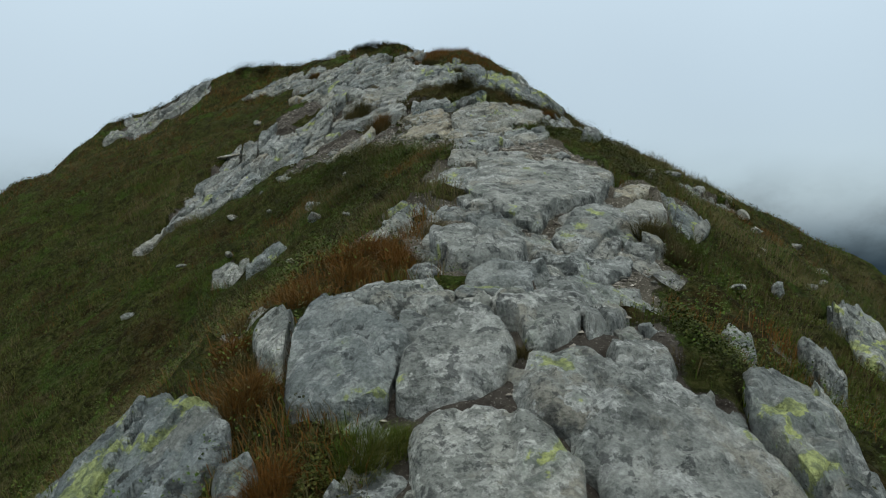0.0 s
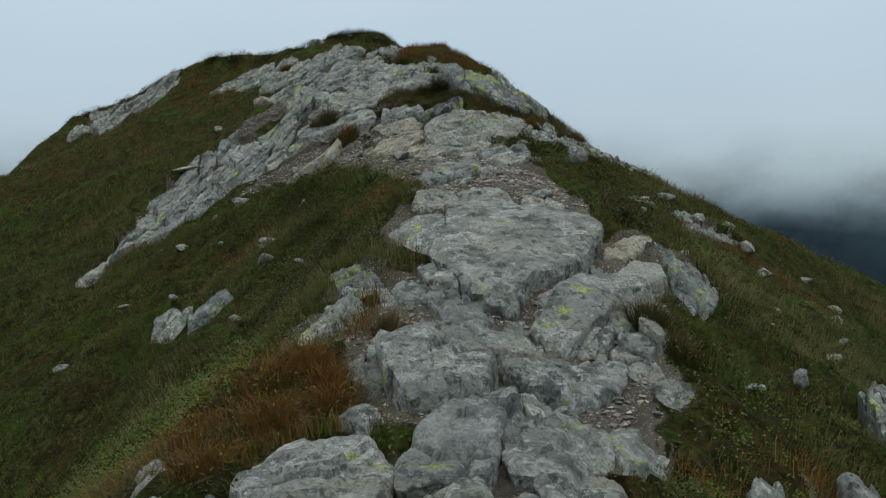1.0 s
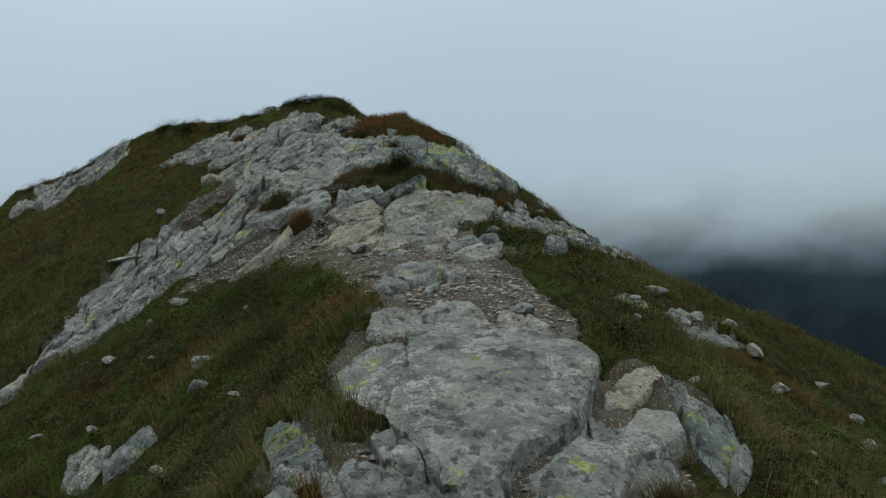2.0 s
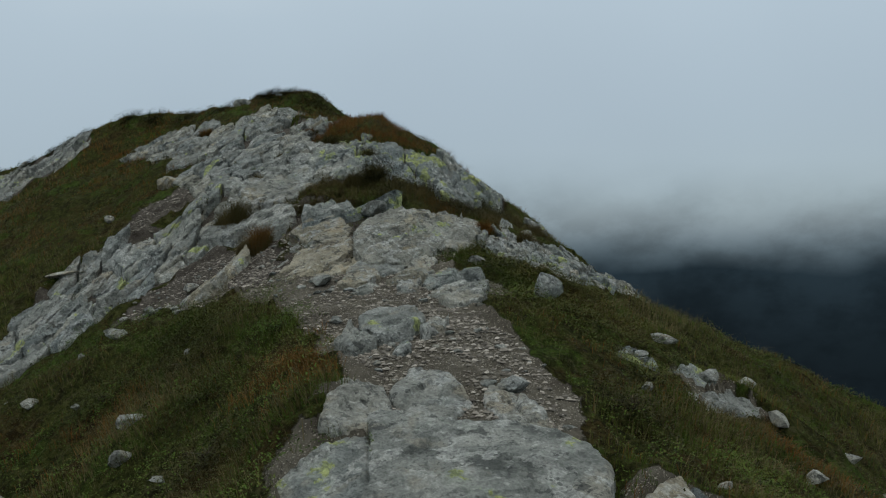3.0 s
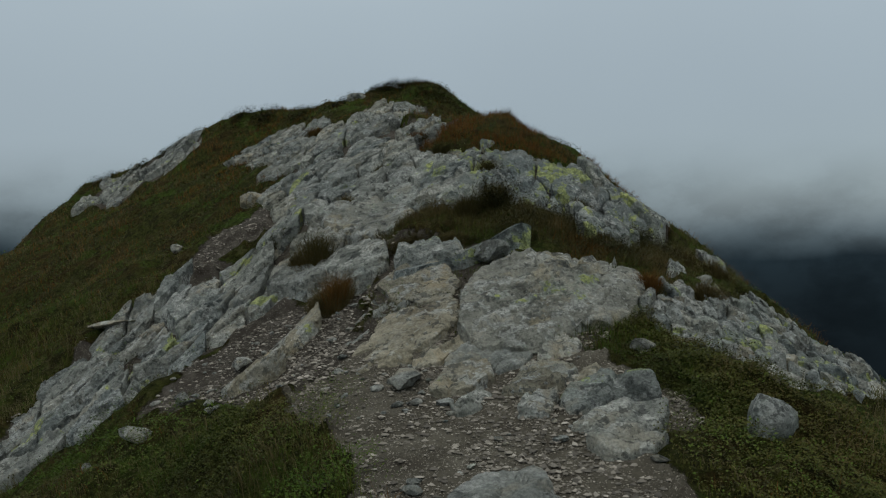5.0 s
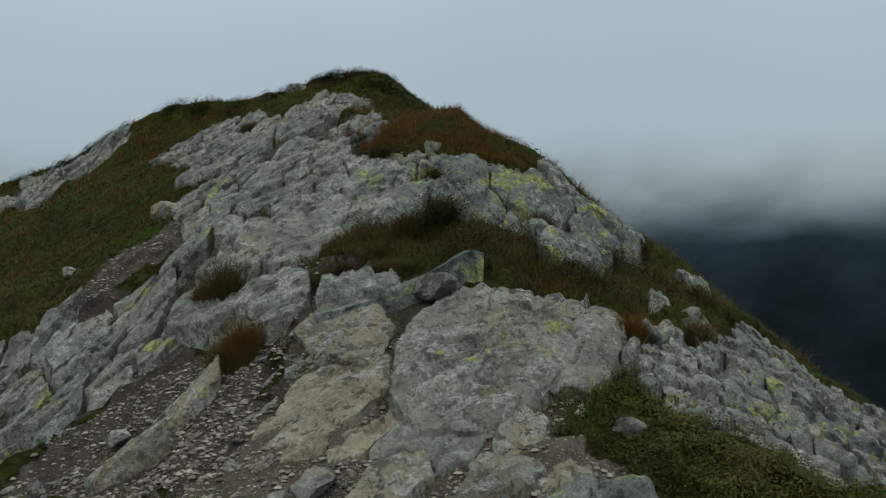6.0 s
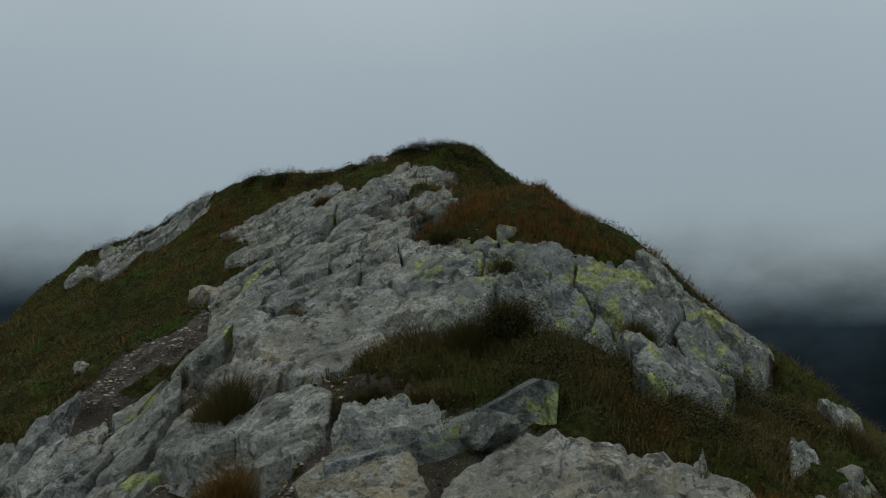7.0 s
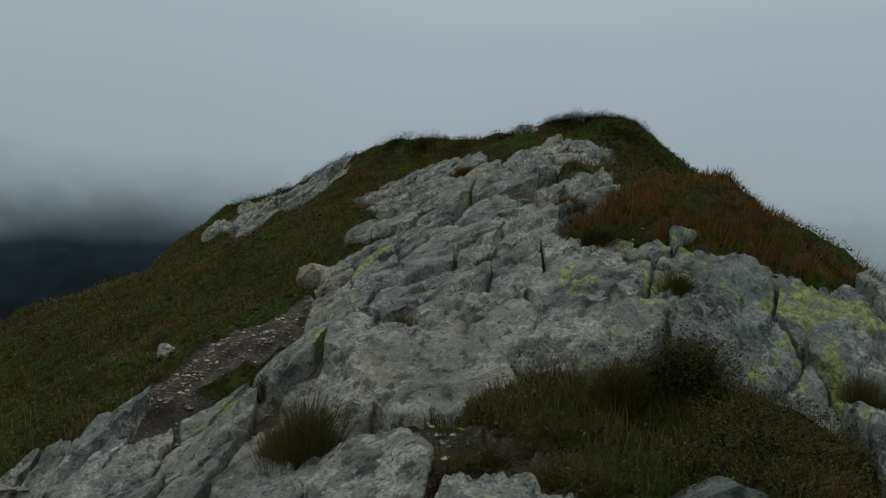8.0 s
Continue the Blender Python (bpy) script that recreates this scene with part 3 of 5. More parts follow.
def rock_relief(x, y, relief, ledge, chip, crack, seed):
    """The broken surface of the bedrock: beds that end in small steps, tilted faces, clefts and a rough skin. It runs on from stone to stone."""
    q = flat(x, y)
    ca, sa = math.cos(radians(55)), math.sin(radians(55))
    u, v = ca * x + sa * y, ca * y - sa * x
    rough = fbm(q, 2.6, 4, 77)
    bent = fbm(flat(u * 0.55, v * 1.3), 1.9, 4, 301, 0.55)
    s = 3.2 * v + 1.6 * bent
    fade = np.clip(0.45 + 1.3 * grain(q * 1.3, 303), 0, 1)
    z = 1.1 * ledge * fade * (stepped(s) - s + 0.45)
    s = 10.5 * v + 2.6 * bent + 1.2 * grain(q * 6, 305)
    z = z + 0.22 * ledge * np.clip(0.4 + 1.4 * grain(q * 2.2, 306), 0, 1) * (stepped(s, 0.3) - s + 0.45)
    big, split = facets(x + 0.04 * rough, y + 0.025 * grain(q * 11, 5), 0.24, 1.6, 55, 7)
    small, split2 = facets(x + 0.015 * grain(q * 19, 15), y + 0.02 * rough, 0.085, 1.7, 50, 8)
    z = z + 0.7 * ledge * big + chip * small + 0.5 * relief * rough
    z = z - crack * np.clip(1 - split / 0.13, 0, 1) * np.clip(0.45 + 1.9 * grain(q * 2.1, 6), 0, 1)
    z = z - 0.45 * crack * np.clip(1 - split2 / 0.2, 0, 1) * np.clip(0.2 + 1.6 * grain(q * 3.7, 16), 0, 1)
    skin = np.abs(grain(q * 13, seed + 5)) + 0.55 * np.abs(grain(q * 29, seed + 6)) + 0.3 * grain(q * 58, seed + 7)
    return z + 0.30 * relief * (0.6 - skin)


def slab_mesh(name, outline, mat, lift=0.0, tilt=(0.0, 0.0), depth=0.3, relief=0.03, plane=0.35, step=0.045, edge=0.03, crack=0.02, soft=0.9, ledge=0.03, chip=0.014, facet=False, cut=0.07, seed=0):
    """A stone that fits its outline: an uneven top that follows the slope, a worn rim and rough sides."""
    p = np.array(outline, float)
    step = 0.62 * step
    span = np.hypot(*np.diff(np.vstack([p, p[:1]]), axis=0).T).sum()
    n = int(np.clip(span / step, 14, 200))
    rim = smooth_ring(outline, n, cut)
    c = rim.mean(0)
    r = flat(rim[:, 0], rim[:, 1])
    ragged = 0.028 * fbm(r, 7.0, 2, seed) + 0.022 * fbm(r, 22.0, 2, seed + 3)
    rim = rim + (rim - c) * ragged[:, None]
    size = np.hypot(*(rim - c).T).mean()
    rings = int(np.clip(size / step, 4, 36))
    f = np.concatenate([np.linspace(0, 1, rings + 1)[1:-1] * 0.93, [0.955, 0.985, 1.0]])
    xy = np.concatenate([c[None]] + [c + (rim - c) * k for k in f])
    ff = np.concatenate([[0.0]] + [np.full(n, k) for k in f])
    x, y = xy[:, 0], xy[:, 1]
    e = 0.08
    z0 = ridge(c[:1], c[1:])[0]
    gx = (ridge(c[:1] + e, c[1:]) - ridge(c[:1] - e, c[1:]))[0] / (2 * e)
    gy = (ridge(c[:1], c[1:] + e) - ridge(c[:1], c[1:] - e))[0] / (2 * e)
    tangent = z0 + gx * (x - c[0]) + gy * (y - c[1])
    z = plane * tangent + (1 - plane) * ridge(x, y) + lift + tilt[0] * (x - c[0]) + tilt[1] * (y - c[1])
    z = z + rock_relief(x, y, relief, ledge, chip, crack, seed % 7)
    worn = np.clip(0.7 + 0.8 * grain(flat(x * 5, y * 5), seed + 9), 0.1, 1.5)
    z = z - edge * worn * np.clip((ff - soft) / (1 - soft), 0, 1) ** 2.0
    top = np.stack([x, y, z], -1)
    last = top[-n:]
    sides = []
    for k, (out, down) in enumerate(((1.0, 0.1), (1.0, 0.3), (0.99, 0.6), (0.97, 1.0))):
        s = last.copy()
        wob = 0.045 * fbm(np.stack([s[:, 0], s[:, 1], 0 * s[:, 0] + k * 0.2], -1), 9.0, 2, seed + 11)
        s[:, :2] = c + (s[:, :2] - c) * (out + wob[:, None])
        s[:, 2] -= depth * down
        sides.append(s)
    verts = np.concatenate([top] + sides)
    m = len(f) + len(sides)
    fan = [v for k in range(n) for v in (0, 1 + k, 1 + (k + 1) % n)]
    k = np.arange(n)
    quads = [np.stack([1 + r * n + k, 1 + (r + 1) * n + k, 1 + (r + 1) * n + (k + 1) % n, 1 + r * n + (k + 1) % n], -1).ravel() for r in range(m - 1)]
    at = np.array([c[0], c[1], z0])
    loops = np.concatenate([np.array(fan)] + quads)
    sizes = np.concatenate([np.full(n, 3), np.full(n * (m - 1), 4)])
    me = mesh_of(name, verts - at, loops, sizes, [mat], smooth=not facet)
    me.set_sharp_from_angle(angle=radians(24))
    return me, at


def slab(parent, outline, mat=None, name="stone", grow=1.05, **how):
    how.setdefault("seed", len(bpy.data.objects))
    p = np.array(outline)
    c = p.mean(0)
    me, at = slab_mesh(name, (c + (p - c) * grow).tolist(), mat or ROCK_GREY, **how)
    OUTLINES.append(outline)
    return child(name, me, parent, at)


def clip(poly, a, b):
    """The part of a convex polygon nearer to a than to b."""
    mid, way, out = (a + b) / 2, b - a, []
    for p, q in zip(poly, poly[1:] + poly[:1]):
        dp, dq = (p - mid) @ way, (q - mid) @ way
        if dp <= 0:
            out.append(p)
        if (dp < 0) != (dq < 0) and dp != dq:
            out.append(p + (q - p) * (dp / (dp - dq)))
    return out


def fracture(parent, region, size, stretch, angle, seed, mat, gap=0.009, skip=(), mats=None, share=1.0, pockets=False, **how):
    """Bedrock split along its joints into stones, longer along the bedding."""
    rng = np.random.default_rng(seed)
    ca, sa = math.cos(radians(angle)), math.sin(radians(angle))
    turn = np.array([[ca, sa], [-sa, ca]])
    scale = np.array([1 / (size * stretch), 1 / size])
    local = (np.array(region) @ turn.T) * scale
    lo, hi = np.floor(local.min(0)) - 1, np.ceil(local.max(0)) + 1
    seeds = np.array([(i + 0.5 * (j % 2) + rng.uniform(-0.42, 0.42), j + rng.uniform(-0.42, 0.42)) for i in np.arange(lo[0], hi[0] + 1) for j in np.arange(lo[1], hi[1] + 1)])
    seeds = seeds[rng.random(len(seeds)) > 0.06]
    plan = (seeds / scale) @ turn
    keep = inside(region, *wander(plan[:, 0], plan[:, 1]))
    for other in skip:
        keep &= ~inside(other, plan[:, 0], plan[:, 1])
    keep &= rng.random(len(keep)) < share
    if pockets:
        keep &= ~pocket(plan[:, 0], plan[:, 1])
    for k in np.flatnonzero(keep):
        d = ((seeds - seeds[k]) ** 2).sum(1)
        cell = [seeds[k] + np.array(v) for v in ((-1.6, -1.6), (1.6, -1.6), (1.6, 1.6), (-1.6, 1.6))]
        for j in np.argsort(d)[1:18]:
            cell = clip(cell, seeds[k], seeds[j])
            if len(cell) < 3:
                break
        if len(cell) < 3:
            continue
        out = (np.array(cell) / scale) @ turn
        c = out.mean(0)
        reach = np.hypot(*(out - c).T)
        out = c + (out - c) * (1 - gap / np.maximum(reach, 0.05))[:, None]
        own = dict(how)
        own["lift"] = how.get("lift", 0.0) + rng.normal(0, how.get("uneven", 0.025))
        own.pop("uneven", None)
        tl = how.get("tilts", 0.12)
        own.pop("tilts", None)
        own["tilt"] = (rng.normal(0, tl), rng.normal(0, tl))
        m = mats[int(rng.integers(len(mats)))] if mats else mat
        me, at = slab_mesh("stone", [tuple(v) for v in out], m, seed=seed * 100 + int(k), **own)
        child("stone", me, parent, at)


def boulder_mesh(name, size, seed, mat, detail=3, cuts=11, rough=0.05):
    """An angular stone: a ball cut by chance planes, then roughened."""
    rng = np.random.default_rng(seed)
    bm = bmesh.new()
    bmesh.ops.create_icosphere(bm, subdivisions=detail, radius=1.0)
    v = np.array([p.co for p in bm.verts])
    normals = rng.normal(size=(cuts, 3))
    normals /= np.linalg.norm(normals, axis=1)[:, None]
    far = rng.uniform(0.5, 0.85, cuts)
    r = np.min(np.where(v @ normals.T > 0.05, far / np.maximum(v @ normals.T, 0.05), 9.0), axis=1)
    r = np.minimum(r, 1.15)
    v = v * r[:, None]
    v = v * (1 + rough * fbm(v + seed, 2.2, 3, seed))[:, None] * np.array(size) / 2
    for p, co in zip(bm.verts, v):
        p.co = co
    me = bpy.data.meshes.new(name)
    bm.to_mesh(me)
    bm.free()
    me.materials.append(mat)
    me.polygons.foreach_set("use_smooth", np.full(len(me.polygons), True))
    me.set_sharp_from_angle(angle=radians(25))
    return me


def boulder(name, x, y, size, seed, mat, label, category="boulder", sink=0.3, turn=(0, 0, 0), group="", detail=3):
    z = float(ridge(np.array([x]), np.array([y]))[0])
    ob = new(name, boulder_mesh(name, size, seed, mat, detail))
    ob.matrix_world = pose(x, y, z + size[2] * (0.5 - sink), *turn)
    return tagged(ob, label, category, group)


def z_at(x, y):
    return float(ridge(np.array([x]), np.array([y]))[0])


# ---- the rocks of the ridge, from the foot up ----


def foreground_slabs():
    o = thing("rock_outcrop", "grey lichen-spotted boulders and slabs packed on the ridge crest", "rock outcrop", (0.4, 2.4, z_at(0.4, 2.4)), "outcrops")
    round_top = dict(depth=0.35, relief=0.035, plane=0.15, step=0.019, edge=0.05, soft=0.78, crack=0.016, ledge=0.016, chip=0.008, cut=0.15, grow=1.0)
    slab(o, [(-0.26, 2.62), (-0.22, 2.78), (-0.05, 2.67), (0.07, 2.6), (0.13, 2.49), (0.09, 2.36), (0.07, 2.25), (-0.06, 2.26), (-0.22, 2.33), (-0.25, 2.49)], ROCK_SPOTTED, lift=0.04, **round_top)
    slab(o, [(0.14, 2.51), (0.24, 2.65), (0.37, 2.6), (0.44, 2.46), (0.42, 2.35), (0.35, 2.26), (0.24, 2.25), (0.16, 2.23), (0.1, 2.25), (0.1, 2.36)], lift=0.045, **round_top)
    slab(o, [(0.14, 2.13), (0.2, 2.2), (0.33, 2.2), (0.45, 2.14), (0.52, 2.07), (0.54, 2.0), (0.58, 1.95), (0.56, 1.72), (0.24, 1.75), (0.16, 2.0)], lift=0.05, **round_top)
    slab(o, [(0.43, 2.27), (0.49, 2.39), (0.62, 2.47), (0.73, 2.36), (0.87, 2.38), (0.97, 2.32), (1.04, 2.23), (1.14, 2.14), (1.12, 1.8), (0.6, 1.7), (0.61, 1.97), (0.56, 2.01), (0.55, 2.11), (0.43, 2.2)], lift=0.03, **round_top)
    slab(o, [(0.7, 2.52), (0.79, 2.65), (0.92, 2.67), (0.91, 2.45), (0.81, 2.38), (0.73, 2.4)], lift=0.01, **round_top)
    split_top = dict(depth=0.3, relief=0.03, plane=0.25, step=0.02, edge=0.03, soft=0.86, crack=0.022, ledge=0.022, chip=0.011, cut=0.1, grow=1.03)
    slab(o, [(-0.2, 2.97), (-0.1, 3.22), (0.12, 3.27), (0.22, 3.1), (0.24, 2.87), (0.23, 2.7), (0.12, 2.75), (0.0, 2.7), (-0.09, 2.76)], ROCK_SPOTTED, lift=0.02, **split_top)
    slab(o, [(0.23, 3.06), (0.29, 3.26), (0.45, 3.42), (0.55, 3.4), (0.5, 2.97), (0.34, 2.88), (0.26, 2.84)], lift=0.025, **split_top)
    slab(o, [(0.56, 3.36), (0.67, 3.5), (0.78, 3.48), (0.88, 3.4), (0.85, 3.22), (0.66, 3.0), (0.55, 3.0), (0.53, 3.16)], lift=0.0, **split_top)
    slab(o, [(0.87, 3.43), (0.95, 3.5), (1.07, 3.44), (1.13, 3.44), (1.0, 3.24), (0.87, 3.13)], lift=0.0, **split_top)
    slab(o, [(0.27, 2.75), (0.38, 2.86), (0.47, 2.9), (0.5, 2.74), (0.39, 2.69), (0.31, 2.66)], lift=0.02, **split_top)
    slab(o, [(0.38, 2.65), (0.5, 2.72), (0.59, 2.82), (0.65, 2.65), (0.6, 2.55), (0.51, 2.45), (0.47, 2.48), (0.45, 2.58)], lift=0.02, **split_top)
    slab(o, [(0.6, 2.94), (0.81, 3.14), (0.87, 3.05), (0.74, 2.68), (0.66, 2.56), (0.66, 2.69)], lift=0.005, **split_top)
    slab(o, [(0.03, 3.32), (0.12, 3.37), (0.18, 3.31), (0.13, 3.26)], lift=0.03, **split_top)
    slab(o, [(-0.46, 2.85), (-0.42, 3.0), (-0.3, 2.83), (-0.28, 2.64), (-0.27, 2.49), (-0.36, 2.59)], ROCK_SPOTTED, lift=0.05, **round_top)


def right_edge_rocks():
    o = thing("rock_outcrop", "pale lichen-crusted rocks breaking out of the steep grass", "rock outcrop", (1.4, 2.9, z_at(1.4, 2.9)), "outcrops")
    how = dict(depth=0.35, relief=0.045, plane=0.4, step=0.022, edge=0.05, soft=0.75, ledge=0.04, chip=0.02)
    slab(o, [(1.13, 2.62), (1.3, 2.85), (1.41, 2.74), (1.42, 2.48), (1.38, 2.2), (1.3, 2.0), (1.18, 2.05), (1.14, 2.22), (1.08, 2.34)], ROCK_SPOTTED, lift=0.05, **how)
    slab(o, [(1.25, 3.3), (1.34, 3.48), (1.42, 3.5), (1.38, 3.3), (1.26, 3.18)], ROCK_SPOTTED, lift=0.05, **how)
    slab(o, [(2.2, 4.75), (2.45, 5.1), (2.6, 5.05), (2.5, 4.5), (2.25, 4.1), (2.12, 4.2)], ROCK_SPOTTED, lift=0.08, **how)
    slab(o, [(1.61, 7.48), (1.75, 7.7), (1.84, 7.64), (1.86, 7.28), (1.72, 7.29)], ROCK_SPOTTED, lift=-0.03, **how)
    slab(o, [(1.97, 7.56), (2.1, 7.76), (2.28, 7.8), (2.3, 7.6), (2.08, 7.35)], ROCK_SPOTTED, lift=-0.02, **how)
    slab(o, [(1.9, 7.17), (2.08, 7.32), (2.33, 7.57), (2.46, 7.45), (2.29, 7.24), (1.92, 7.06)], ROCK_PALE, lift=-0.02, **how)
    slab(o, [(1.68, 3.72), (1.8, 3.86), (1.84, 3.6), (1.72, 3.48)], ROCK_SPOTTED, lift=0.06, **how)


def left_foot_rocks():
    o = thing("rock_outcrop", "low tilted grey rocks with yellow-green lichen in the grass", "rock outcrop", (-0.7, 2.5, z_at(-0.7, 2.5)), "outcrops")
    how = dict(depth=0.4, relief=0.06, plane=0.1, step=0.02, edge=0.06, soft=0.75, ledge=0.045, chip=0.02)
    slab(o, [(-1.1, 2.7), (-1.0, 2.92), (-0.77, 2.82), (-0.58, 2.65), (-0.45, 2.43), (-0.38, 2.29), (-0.48, 2.2), (-0.56, 2.1), (-0.96, 2.4)], ROCK_LICHEN, lift=0.04, **how)
    slab(o, [(-1.5, 2.85), (-1.3, 3.05), (-1.12, 2.95), (-1.15, 2.7), (-1.35, 2.5)], ROCK_SPOTTED, lift=0.06, **how)
    slab(o, [(-0.38, 2.15), (-0.3, 2.2), (-0.24, 2.1), (-0.32, 2.03)], ROCK_SPOTTED, lift=0.02, **how)
    slab(o, [(-0.74, 3.3), (-0.56, 3.42), (-0.43, 3.3), (-0.5, 3.16), (-0.62, 3.14)], ROCK_PALE, lift=0.03, **how)


def middle_slabs():
    o = thing("rock_outcrop", "cracked flat grey slabs forming natural steps on the path", "rock outcrop", (0.6, 4.7, z_at(0.6, 4.7)), "outcrops")
    how = dict(depth=0.3, relief=0.03, plane=0.3, step=0.024, edge=0.03, ledge=0.016, chip=0.008)
    flat_top = dict(depth=0.3, relief=0.022, plane=0.3, step=0.024, edge=0.022, soft=0.93, ledge=0.010, chip=0.004, crack=0.01)
    slab(o, [(0.31, 5.85), (0.48, 5.92), (0.72, 5.79), (0.99, 5.79), (1.1, 5.7), (1.14, 5.5), (1.04, 5.14), (0.88, 4.87), (0.72, 4.68), (0.63, 4.5), (0.48, 4.44), (0.37, 4.69), (0.26, 4.95), (0.26, 5.11), (0.34, 5.32)], lift=0.05, **flat_top)
    slab(o, [(-0.04, 5.6), (0.15, 5.76), (0.29, 5.8), (0.32, 5.32), (0.25, 5.12), (0.24, 4.98), (0.08, 5.11)], ROCK_SPOTTED, lift=0.02, **how)
    slab(o, [(0.19, 4.79), (0.25, 4.86), (0.37, 4.66), (0.39, 4.56), (0.34, 4.55), (0.24, 4.65)], lift=0.03, **how)
    slab(o, [(0.09, 4.57), (0.11, 4.7), (0.23, 4.65), (0.35, 4.52), (0.46, 4.41), (0.55, 4.24), (0.39, 4.22), (0.31, 4.29), (0.24, 4.44), (0.16, 4.44)], lift=0.0, **how)
    slab(o, [(0.69, 4.3), (0.82, 4.6), (0.97, 4.84), (1.07, 4.78), (1.13, 4.66), (1.0, 4.42), (0.88, 4.25), (0.75, 4.2)], lift=0.02, **flat_top)
    slab(o, [(1.12, 5.17), (1.27, 5.44), (1.44, 5.66), (1.45, 5.46), (1.2, 5.11)], ROCK_TAN, lift=0.01, **flat_top)
    slab(o, [(1.1, 4.9), (1.26, 5.14), (1.4, 5.15), (1.39, 5.0), (1.13, 4.79)], ROCK_PALE, lift=0.005, **flat_top)
    ragged = dict(depth=0.3, relief=0.06, plane=0.1, step=0.019, edge=0.06, soft=0.7, ledge=0.025, chip=0.02, crack=0.035)
    slab(o, [(1.42, 5.55), (1.5, 5.68), (1.63, 5.58), (1.72, 5.45), (1.68, 5.2), (1.6, 5.02), (1.48, 4.82), (1.42, 4.9), (1.42, 5.1), (1.45, 5.3)], ROCK_LICHEN, lift=0.0, **ragged)
    slab(o, [(0.1, 3.88), (0.24, 4.0), (0.47, 3.97), (0.53, 3.83), (0.5, 3.58), (0.36, 3.46), (0.24, 3.46), (0.16, 3.61)], lift=0.05, depth=0.3, relief=0.025, plane=0.4, step=0.03, edge=0.04)
    slab(o, [(0.3, 4.08), (0.48, 4.22), (0.68, 4.18), (0.67, 4.05), (0.52, 3.99), (0.37, 4.02)], lift=0.03, **how)
    slab(o, [(0.55, 3.93), (0.7, 4.04), (0.91, 4.09), (1.03, 4.0), (0.95, 3.8), (0.8, 3.71), (0.65, 3.68), (0.57, 3.78)], lift=0.02, **how)
    slab(o, [(-0.36, 5.54), (-0.27, 5.48), (-0.1, 5.12), (0.01, 4.82), (0.07, 4.56), (-0.15, 4.64), (-0.22, 4.9), (-0.29, 5.1)], ROCK_LICHEN, lift=0.01, **ragged)
    slab(o, [(-0.16, 4.6), (-0.02, 4.5), (-0.05, 4.37), (-0.16, 4.24), (-0.25, 4.14), (-0.3, 4.27), (-0.27, 4.48)], ROCK_SPOTTED, lift=0.0, **ragged)
    slab(o, [(0.36, 6.1), (0.45, 6.5), (0.62, 6.4), (0.72, 6.1), (0.55, 5.84)], ROCK_PALE, lift=0.02, **how)
    slab(o, [(0.76, 6.15), (0.8, 6.3), (1.0, 6.1), (1.05, 5.75), (0.82, 5.9)], ROCK_PALE, lift=0.0, **how)
    slab(o, [(0.1, 5.85), (0.17, 6.25), (0.33, 6.15), (0.42, 5.85), (0.22, 5.8)], ROCK_PALE, lift=0.03, **how)


def flank_band():
    o = thing("rock_outcrop", "thin band of lichened rock surfacing in the grassy flank", "rock outcrop", (-1.6, 6.85, z_at(-1.6, 6.85)), "outcrops")
    how = dict(depth=0.3, relief=0.05, plane=0.2, step=0.024, edge=0.05, soft=0.75, ledge=0.04, chip=0.02, crack=0.03)
    slab(o, [(-2.0, 7.21), (-1.85, 7.2), (-1.6, 6.9), (-1.62, 6.66), (-1.78, 6.68), (-1.92, 6.89)], ROCK_GREY, lift=0.0, **how)
    slab(o, [(-1.56, 6.84), (-1.3, 6.76), (-1.2, 6.56), (-1.54, 6.6)], ROCK_SPOTTED, lift=0.0, **how)


def upper_plate():
    o = thing("rock_outcrop", "broad smooth pale plate of bedrock below the lichened face", "rock outcrop", (-0.9, 11.0, z_at(-0.9, 11.0)), "outcrops")
    how = dict(depth=0.3, relief=0.02, plane=0.3, step=0.024, edge=0.02, soft=0.93, ledge=0.010, chip=0.004, crack=0.01)
    slab(o, [(-1.29, 11.07), (-1.17, 11.28), (-0.85, 11.25), (-0.61, 11.1), (-0.5, 10.9), (-0.66, 10.72), (-0.9, 10.78), (-1.11, 10.93)], ROCK_WORN, lift=0.03, **how)
    slab(o, [(-1.17, 10.53), (-1.08, 10.67), (-0.8, 10.64), (-0.64, 10.5), (-0.6, 10.28), (-0.8, 10.28), (-0.99, 10.37)], ROCK_GREY, lift=0.03, **how)
    slab(o, [(-1.54, 10.61), (-1.46, 10.69), (-1.2, 10.58), (-1.05, 10.39), (-1.2, 10.36), (-1.47, 10.5)], ROCK_PALE, lift=0.03, **how)


